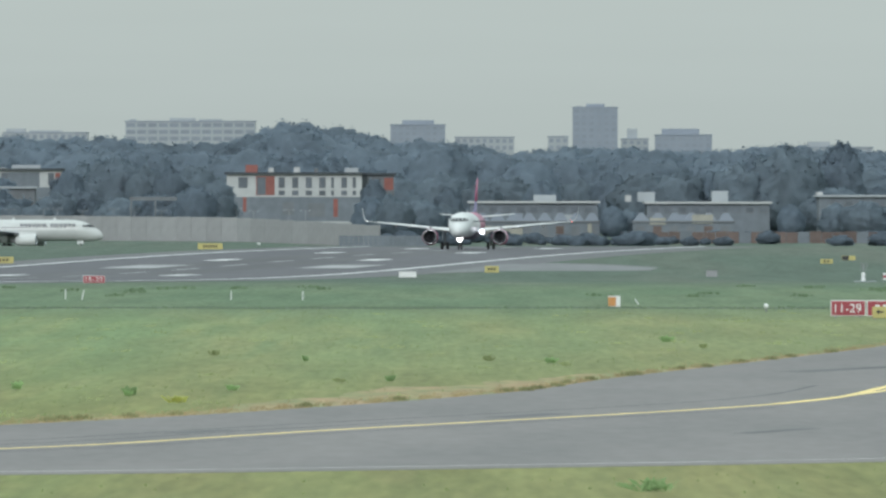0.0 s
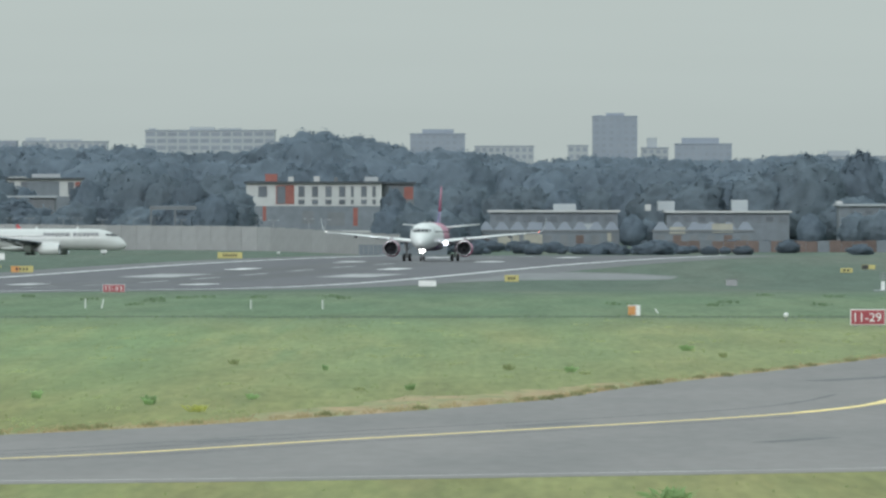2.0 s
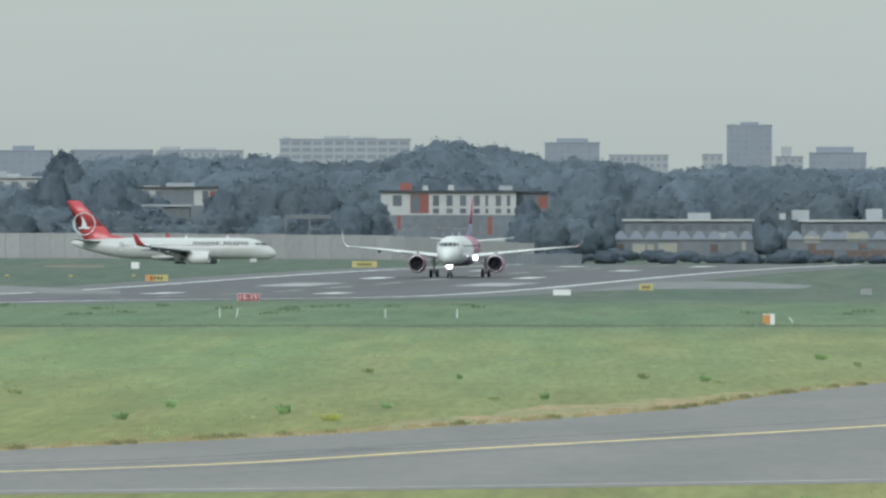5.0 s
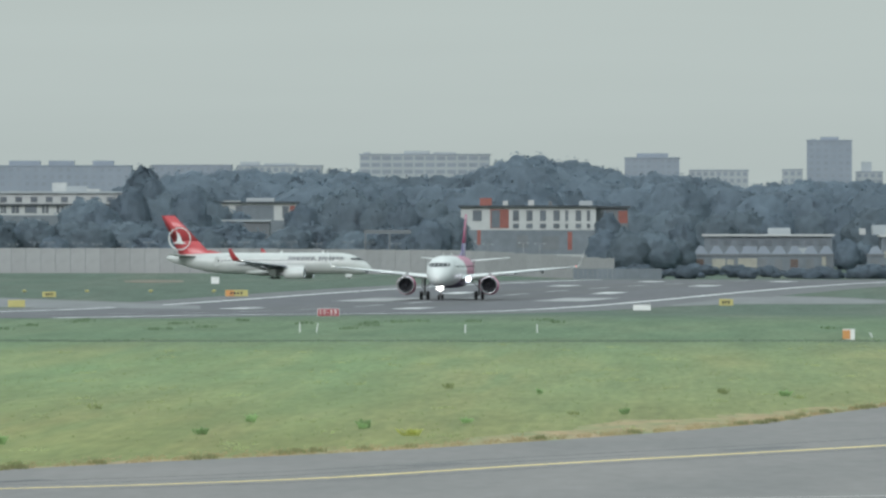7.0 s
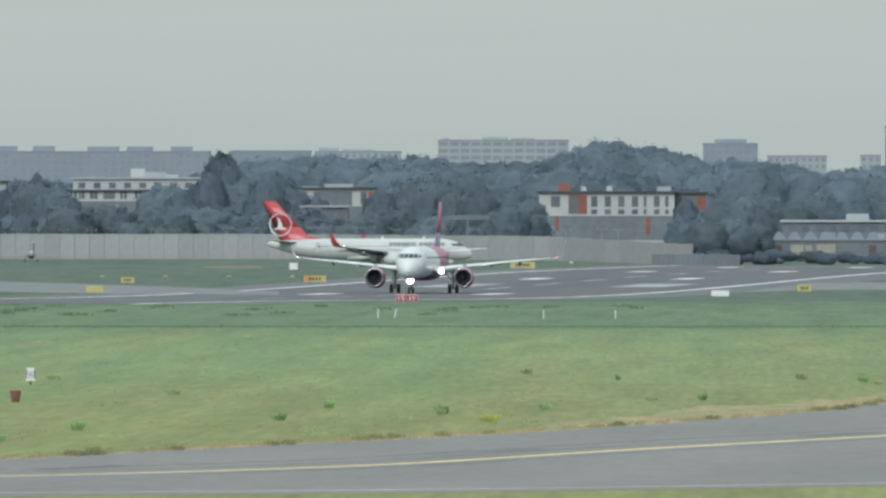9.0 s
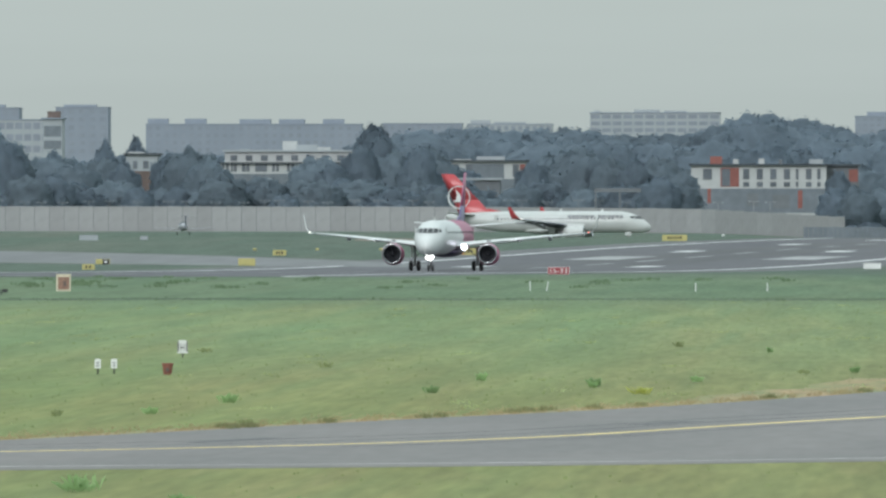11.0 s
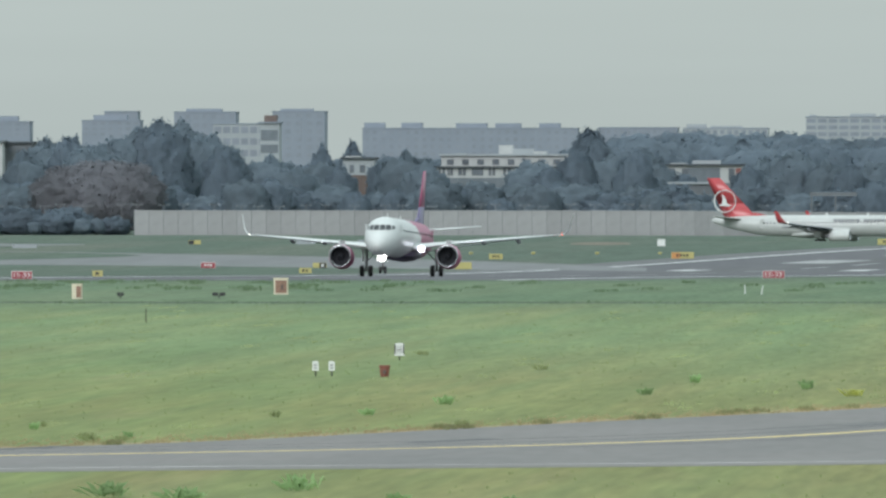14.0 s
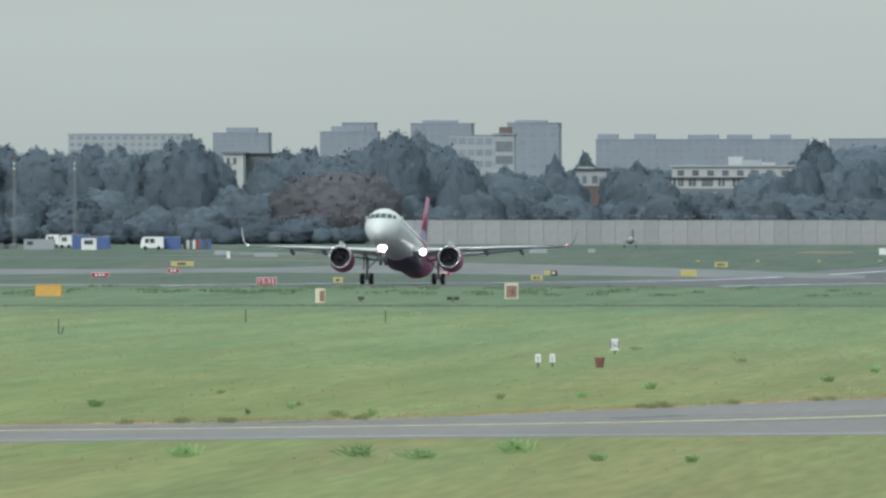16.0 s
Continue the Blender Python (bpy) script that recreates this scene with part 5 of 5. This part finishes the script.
# ---- parked aircraft, containers and masts ----
def light_aircraft(u, v):
    x, d = sight(u, v)
    root = thing("light_aircraft", pose(x, d, ground_z(d), 0, 0, 8), "small parked aircraft with a dark fin", "aircraft")
    part("fuselage", rings(bmesh.new(), [ell(y, 0.75 * k, 0.8 * k, 1.5) for y, k in ((5, 0.1), (4.2, 0.6), (2.5, 1), (-1, 1), (-4, 0.5), (-6, 0.15))]), M_GREYA, root, "", True)
    for s in (-1, 1):
        part("wing", rings(bmesh.new(), [foil(1.9, 0.14, s * 0.5, 1.2, 1.0), foil(1.0, 0.12, s * 5.8, 0.5, 1.4)]), M_GREYA, root, "", True)
        part("tailplane", rings(bmesh.new(), [foil(1.2, 0.1, s * 0.1, -4.8, 3.6), foil(0.7, 0.1, s * 2.3, -5.2, 3.6)]), M_GREYA, root, "", True)
        part("wheel", wheel_bm(s * 1.2, 0, 0.3, 0.3, 0.2), M_TYRE, root)
    part("fin", boxes((-0.08, 0.08, -6.2, -4.6, 1.6, 3.7)), M_WINGD, root, "dark fin")
    part("cabin_glass", rings(bmesh.new(), [ell(y, 0.6 * k, 0.45 * k, 2.05) for y, k in ((3.2, 0.3), (2.4, 1), (0.6, 1), (-0.6, 0.3))]), M_GLASS, root, "dark cabin glass", True)


light_aircraft(-499, 431)


def container(u0, u1, v0, v1, m, label, depth=2.4, windows=()):
    x, d = sight((u0 + u1) / 2, v1)
    w, h = (u1 - u0) / DIV * d, (v1 - v0) / DIV * d
    root = thing("container", pose(x, d, ground_z(d)), label, "container")
    part("body", boxes((-w / 2, w / 2, 0, depth, 0.0, h - 0.1)), m, root)
    n = max(3, int(w / 0.5))
    for k in range(n):
        xa = -w / 2 + (k + 0.3) * w / n
        part("rib", boxes((xa, xa + w / n * 0.4, -0.06, 0.0, 0.15, h - 0.25)), m, root)
    part("roof", boxes((-w / 2 - 0.06, w / 2 + 0.06, -0.08, depth + 0.06, h - 0.1, h)), M_FARL, root, "pale roof edge")
    for a, b in windows:
        part("window", boxes((w * a, w * b, -0.1, -0.06, h * 0.45, h * 0.8)), M_GLASS, root)


def van(u0, u1, v0, v1, label):
    x, d = sight((u0 + u1) / 2, v1)
    w, h = (u1 - u0) / DIV * d, (v1 - v0) / DIV * d
    root = thing("van", pose(x, d, ground_z(d)), label, "van")
    bm = bmesh.new()
    prof = [(-w / 2, 0.35), (-w / 2, h * 0.55), (-w * 0.42, h * 0.93), (-w * 0.3, h), (w / 2, h), (w / 2, 0.35)]
    rings(bm, [[(a, y, b) for a, b in prof] for y in (0, 2.0)])
    part("body", bm, M_SIGNW, root)
    part("windscreen", boxes((-w * 0.30, -w * 0.12, -0.03, 0.0, h * 0.5, h * 0.85)), M_GLASS, root)
    part("side_window", boxes((-w * 0.08, w * 0.12, -0.03, 0.0, h * 0.5, h * 0.85)), M_GLASS, root)
    for a in (-0.3, 0.3):
        part("wheel", wheel_bm(0, 0, 0.36, 0.36, 0.24), M_TYRE, root, "", True, pose(w * a, 0.1, 0, 0, 0, 90))


def eff(x):
    return -911 + (x - 720) / 0.94


VB = 434.5
container(eff(64), eff(116), 415.5, VB, M_FARL, "pale grey site container on the grass", windows=((-0.4, -0.2),))
van(eff(101), eff(124), 407, 431, "white box van among the containers")
van(eff(125), eff(146), 408, 431.5, "white box van among the containers")
container(eff(147), eff(177), 407, 433, M_BLUE, "blue site container on the grass")
container(eff(178), eff(211), 410, 433.5, M_BLUE, "blue site container on the grass")
container(eff(163), eff(188), 413, 435, M_SIGNW, "small white kiosk before blue containers", windows=((-0.3, 0.3),))
van(eff(265), eff(304), 411, VB, "white minibus beside a blue container")
container(eff(306), eff(333), 411, 434, M_BLUE, "bright blue site container on the grass")
for k, m in enumerate((M_WINGD, M_SIGNW, M_GREYW, M_SIGNW, M_SIGNR, M_GREYW, M_BLUE, M_WINGD, M_BLUE)):
    x, d = sight(eff(341 + 5.4 * k), 433.5)
    root = thing("portable_toilet", pose(x, d, ground_z(d)), "upright plastic cabin in a row of mixed colours", "cabin", "row of upright cabins")
    part("body", boxes((-0.26, 0.26, 0, 1.1, 0, 1.75), bevel=0.03), m, root)
    part("roof", boxes((-0.29, 0.29, -0.03, 1.13, 1.75, 1.9), bevel=0.04), M_FARL if k % 2 else m, root, "domed lid")
    part("door", boxes((-0.2, 0.2, -0.03, 0.0, 0.1, 1.6)), m, root)
for ux in (-1700, -1660, -1645):
    container(ux, ux + 22, 424, 433, M_GREYW, "dark low container on the grass")


def lattice_mast(u, v_top, d):
    h = rise(v_top, d)
    root = thing("mast", pose(site(u, d), d, ground_z(d)), "tall slim grey lattice mast among the trees", "mast")
    for a in range(3):
        part("leg", tube(bmesh.new(), (0.35 * math.cos(a * 2.1), 0.35 * math.sin(a * 2.1), 0), (0.2 * math.cos(a * 2.1), 0.2 * math.sin(a * 2.1), h), 0.08, 0.06, 6), M_GREYM, root)
    for k in range(int(h)):
        part("brace", tube(bmesh.new(), (0.33, 0, k), (-0.17, 0.3, k + 0.9), 0.03, 0.03, 5), M_GREYM, root)
    for k in range(3):
        part("lamp", boxes((-0.18, 0.18, -0.3, 0.0, h - 0.5 - k * 1.1, h - 0.1 - k * 1.1), bevel=0.05), M_SIGNR if k == 0 else M_SIGNW, root, "white lamp box")


lattice_mast(eff(48), 265, 2870)
lattice_mast(eff(152), 265, 2870)


def lamp_post():
    root = thing("street_lamp", pose(0, 0, -60), "slim grey street lamp behind the perimeter wall", "lamp", "lamps behind the wall")
    part("pole", tube(bmesh.new(), (0, 0, -0.2), (0, 0, 6.2), 0.07, 0.05, 6), M_GREYM, root)
    part("arm", tube(bmesh.new(), (-0.9, 0, 6.3), (0.9, 0, 6.3), 0.04, 0.04, 6), M_GREYM, root)
    for s in (-1, 1):
        part("head", boxes((s * 0.9 - 0.2, s * 0.9 + 0.2, -0.15, 0.15, 6.24, 6.42), bevel=0.03), M_FARL, root, "pale lamp head")
    return root


lamp_src = lamp_post()
lamp_rng = random.Random(5)
for k in range(52):
    m = pose(site(-1650 + k * 43 + lamp_rng.uniform(-12, 12), 2915), 2915, lamp_rng.uniform(-0.5, 0.0))
    if k == 0:
        lamp_src.matrix_basis = m
    else:
        copy_thing(lamp_src, m)
# steel frame behind the wall
x = site(275, 2925)
root = thing("steel_gantry", pose(x, 2925, 0), "grey steel gantry frame behind the wall", "gantry")
for s in (-5, 0, 5):
    part("post", boxes((s - 0.15, s + 0.15, -0.15, 0.15, 0, 8.0)), M_GREYW, root)
part("beam", boxes((-5.3, 5.3, -0.2, 0.2, 8.0, 8.8)), M_GREYW, root)


far_e = spline([sight(*q) for q in ((-195, 439), (-150, 437.5), (-90, 438.5))], 5)
near_e = spline([sight(*q) for q in ((-195, 441), (-150, 442), (-90, 441))], 5)
sheet("soil_patch", far_e, near_e, 0.02, M_BROWNSOIL, "bare reddish soil patch in the grass", "soil")


# ---- weeds and tufts ----
def weed(seed, n, w, h, material, label):
    rng_w = random.Random(seed)
    root = thing("weed", pose(0, 0, -60), label, "plant", "weeds in the grass")
    bm = bmesh.new()
    for k in range(n):
        a, out, up = rng_w.uniform(0, 6.28), rng_w.uniform(0.1, 1) * w / 2, rng_w.uniform(0.35, 1.0) * h
        base = Vector((rng_w.uniform(-0.3, 0.3) * w, rng_w.uniform(-0.3, 0.3) * w, 0))
        tip = base + Vector((math.cos(a) * out, math.sin(a) * out, up))
        side = Vector((-math.sin(a), math.cos(a), 0.3)) * rng_w.uniform(0.03, 0.09)
        mid = base.lerp(tip, 0.55) + Vector((0, 0, 0.06))
        bm.faces.new([bm.verts.new(v) for v in (base, mid + side, tip, mid - side)])
    part("leaves", bm, material, root)
    return root


WEEDS = [weed(1, 34, 0.8, 0.36, M_WEED, "bright green leafy weed in the grass"), weed(2, 70, 1.7, 0.4, M_WEEDY, "low yellow-green weed cushion in the grass"),
         weed(3, 26, 1.0, 0.3, M_WEEDB, "dull green and brown grass tuft"), weed(4, 46, 1.4, 0.42, M_WEED, "large bright green weed by the taxiway")]
first_weed = set()
WEED_SITES = ((0, 230, 700), (1, 312, 714), (0, 412, 692), (2, 600, 677), (0, 690, 676), (2, 865, 640), (0, 975, 644), (2, 1000, 648), (2, 380, 630), (3, 1160, 872), 
              (0, -557, 750), (2, -387, 771), (0, 228, 702), (3, -677, 888), (2, -247, 667), (2, -725, 754), (3, -883, 906), (0, -503, 911), (2, -1146, 771), (2, -1062, 797), (0, -988, 792), (2, -1000, 797),
              (3, -1020, 900), (0, -1563, 773), (0, -1157, 776), (3, -1397, 899), (0, -300, 913), (2, 1245, 618), (0, 1180, 606), (0, -60, 712), (0, -420, 730), 
              (2, -1300, 740), (0, -1250, 790), (2, -460, 640), (0, 540, 640), (0, 30, 690))
for kind, u, v in WEED_SITES:
    x, d = sight(u, v)
    m = pose(x, d, 0, 0, 0, (u * 37) % 360)
    if kind in first_weed:
        ob = copy_thing(WEEDS[kind], m)
    else:
        first_weed.add(kind)
        ob = WEEDS[kind]
        ob.matrix_basis = m
    k = 0.8 + ((u * 13) % 50) / 100
    ob.scale = (k * 0.5, k * 1.0, k * 0.95)


def tufts(name, places, size, material, label, seed):
    """Countless small grass blades as one mesh."""
    r = np.random.RandomState(seed)
    p = np.repeat(np.asarray(places), 4, axis=0)
    n = len(p)
    p = p + r.normal(0, size * 0.35, (n, 2))
    h = size * r.uniform(0.4, 1.1, n)
    a = r.uniform(0, math.pi, n)
    w = size * r.uniform(0.12, 0.3, n)
    z = np.array([ground_z(y) for y in p[:, 1]])
    lean = r.normal(0, size * 0.3, (n, 2))
    v = np.empty((n, 3, 3))
    v[:, 0] = np.c_[p[:, 0] - np.cos(a) * w, p[:, 1] - np.sin(a) * w, z - 0.02]
    v[:, 1] = np.c_[p[:, 0] + np.cos(a) * w, p[:, 1] + np.sin(a) * w, z - 0.02]
    v[:, 2] = np.c_[p + lean, z + h]
    me = bpy.data.meshes.new(name)
    me.from_pydata(v.reshape(-1, 3).tolist(), [], np.arange(n * 3).reshape(-1, 3).tolist())
    me.materials.append(material)
    tagged(new(name, me), label, "grass", "", "stuff")


gr = np.random.RandomState(4)


def wedge(n, d0, d1, b0=-0.115, b1=0.036):
    d = np.sqrt(gr.uniform(d0 * d0, d1 * d1, n))
    return np.c_[d * gr.uniform(b0, b1, n), d]


def off_taxiway(p):
    fe, ne = np.array(far_edge), np.array(near_edge)
    fy, ny = np.interp(p[:, 0], fe[:, 0], fe[:, 1]), np.interp(p[:, 0], ne[:, 0], ne[:, 1])
    return p[(p[:, 1] > fy + 0.5) | (p[:, 1] < ny - 7)]


tufts("grass_tufts", off_taxiway(wedge(4500, 330, 1030)), 0.09, M_TUFT, "short uneven grass blades on the airfield", 1)
edge = np.array(far_edge)


def along_edge(n, near_to, far_to, patchy):
    """Random places beside the taxiway, gathered into uneven patches."""
    at = gr.uniform(0, len(edge) - 1.001, n * 4)
    keep = gr.uniform(0, 1, n * 4) < (0.5 + 0.5 * np.sin(at * 1.7 + 2.1 * np.sin(at * 0.61)) * np.sin(at * 4.3)) ** patchy
    at = at[keep][:n]
    i = at.astype(int)
    p = edge[i] * (1 - (at - i))[:, None] + edge[i + 1] * (at - i)[:, None]
    return p + np.c_[np.zeros(len(p)), near_to + np.abs(gr.normal(0, far_to, len(p)))]


tufts("dry_grass_fringe", along_edge(9000, 0.2, 7.0, 1.2), 0.085, M_DRY, "dry straw-coloured grass fringe along the taxiway", 2)
clump = np.repeat(along_edge(48, 0.5, 2.5, 2.0), 24, axis=0)
clump = clump + np.c_[gr.normal(0, 0.11, len(clump)), gr.normal(0, 0.6, len(clump))]
tufts("taxiway_edge_weeds", clump, 0.2, leaf_mat("dark_tufts", (0.155, 0.155, 0.08), 0.1), "dark ragged tufts at the pavement edge", 3)
clump = np.repeat(off_taxiway(wedge(150, 440, 1000)), 14, axis=0)
clump = clump + np.c_[gr.normal(0, 0.3, len(clump)), gr.normal(0, 3.0, len(clump))]
tufts("field_clumps", clump, 0.12, M_WEEDB, "scattered darker grass clumps in the field", 6)
M_LONG = leaf_mat("long_dark_grass", (0.085, 0.12, 0.07), 0.1)
tufts("ditch_grass", np.c_[gr.uniform(-125, 45, 3000), 1030 + gr.normal(0, 8, 3000)], 0.1, M_LONG, "dark longer grass along a shallow ditch", 4)
strip("ditch", [np.array((x, 1029.0 + 2.0 * math.sin(x * 0.21))) for x in np.linspace(-150, 60, 60)], 11.0, 0.006, mat("ditch_grass_floor", (0.066, 0.096, 0.062), 0.95, var=0.2, scale=0.5), "dark grassy ditch across the field", "ditch")
cl = np.concatenate((wedge(60, 1150, 1335), wedge(70, 1180, 1335, -0.115, -0.05)))
cl = np.repeat(cl, 16, axis=0)
cl = cl + np.c_[gr.normal(0, 0.5, len(cl)), gr.normal(0, 5, len(cl))]
tufts("grass_clumps", cl, 0.28, M_LONG, "darker grass clumps beside the runway", 5)


# ---- motion ----
def motions():
    rows = []
    for k in range(33):
        t = k * 0.5
        y, x = 2325 - 46 * t - 1.0 * t * t, 0.0
        if t > 12.5:
            y = 1593.75 - 60 * (t - 12.5) + 3.0 * (t - 12.5) ** 2
        x = rw_x(y) - float(np.interp(t, (0, 12.5, 13.0, 13.5, 14.0, 14.5, 15.0, 15.5, 16.0), (0, 0, 0.8, 2.0, 4.1, 5.9, 8.7, 11.6, 14.7)))
        pitch = float(np.interp(t, (0, 13.5, 14.0, 14.5, 15.0, 15.5, 16.0), (0, 0, 1.3, 3.2, 4.8, 6.0, 7.0)))
        yaw = 180 - float(np.interp(t, (0, 12.5, 16.0), (4.4, 4.4, 3.0)))
        roll_on = float(np.interp(t, (0, 13.5, 14.0, 14.5, 15.0, 15.5, 16.0), (0, 0, 6.0, 11.0, 12.5, 14.0, 17.0)))
        x, y = x + roll_on * 0.06, y - roll_on
        rows.append((t, pose(x, y, ground_z(y) + 0.03) @ pose(0, 0, 0, 0, 0, yaw) @ pose(0, 0, 0, pitch, 0, 0)))
    walk(takeoff_jet, rows)
    rows = []
    for t, nose_u in ((0, 183), (2, 189), (3.5, 198), (5, 216), (7, 243), (9, 283), (11, 330), (12.5, 371), (14.5, 436), (16, 490)):
        rows.append((t, pose(site(nose_u, TAXI_D) - 18.0, TAXI_D, ground_z(TAXI_D) + 0.01, 0, 0, -98)))
    walk(taxi_jet, rows)


motions()
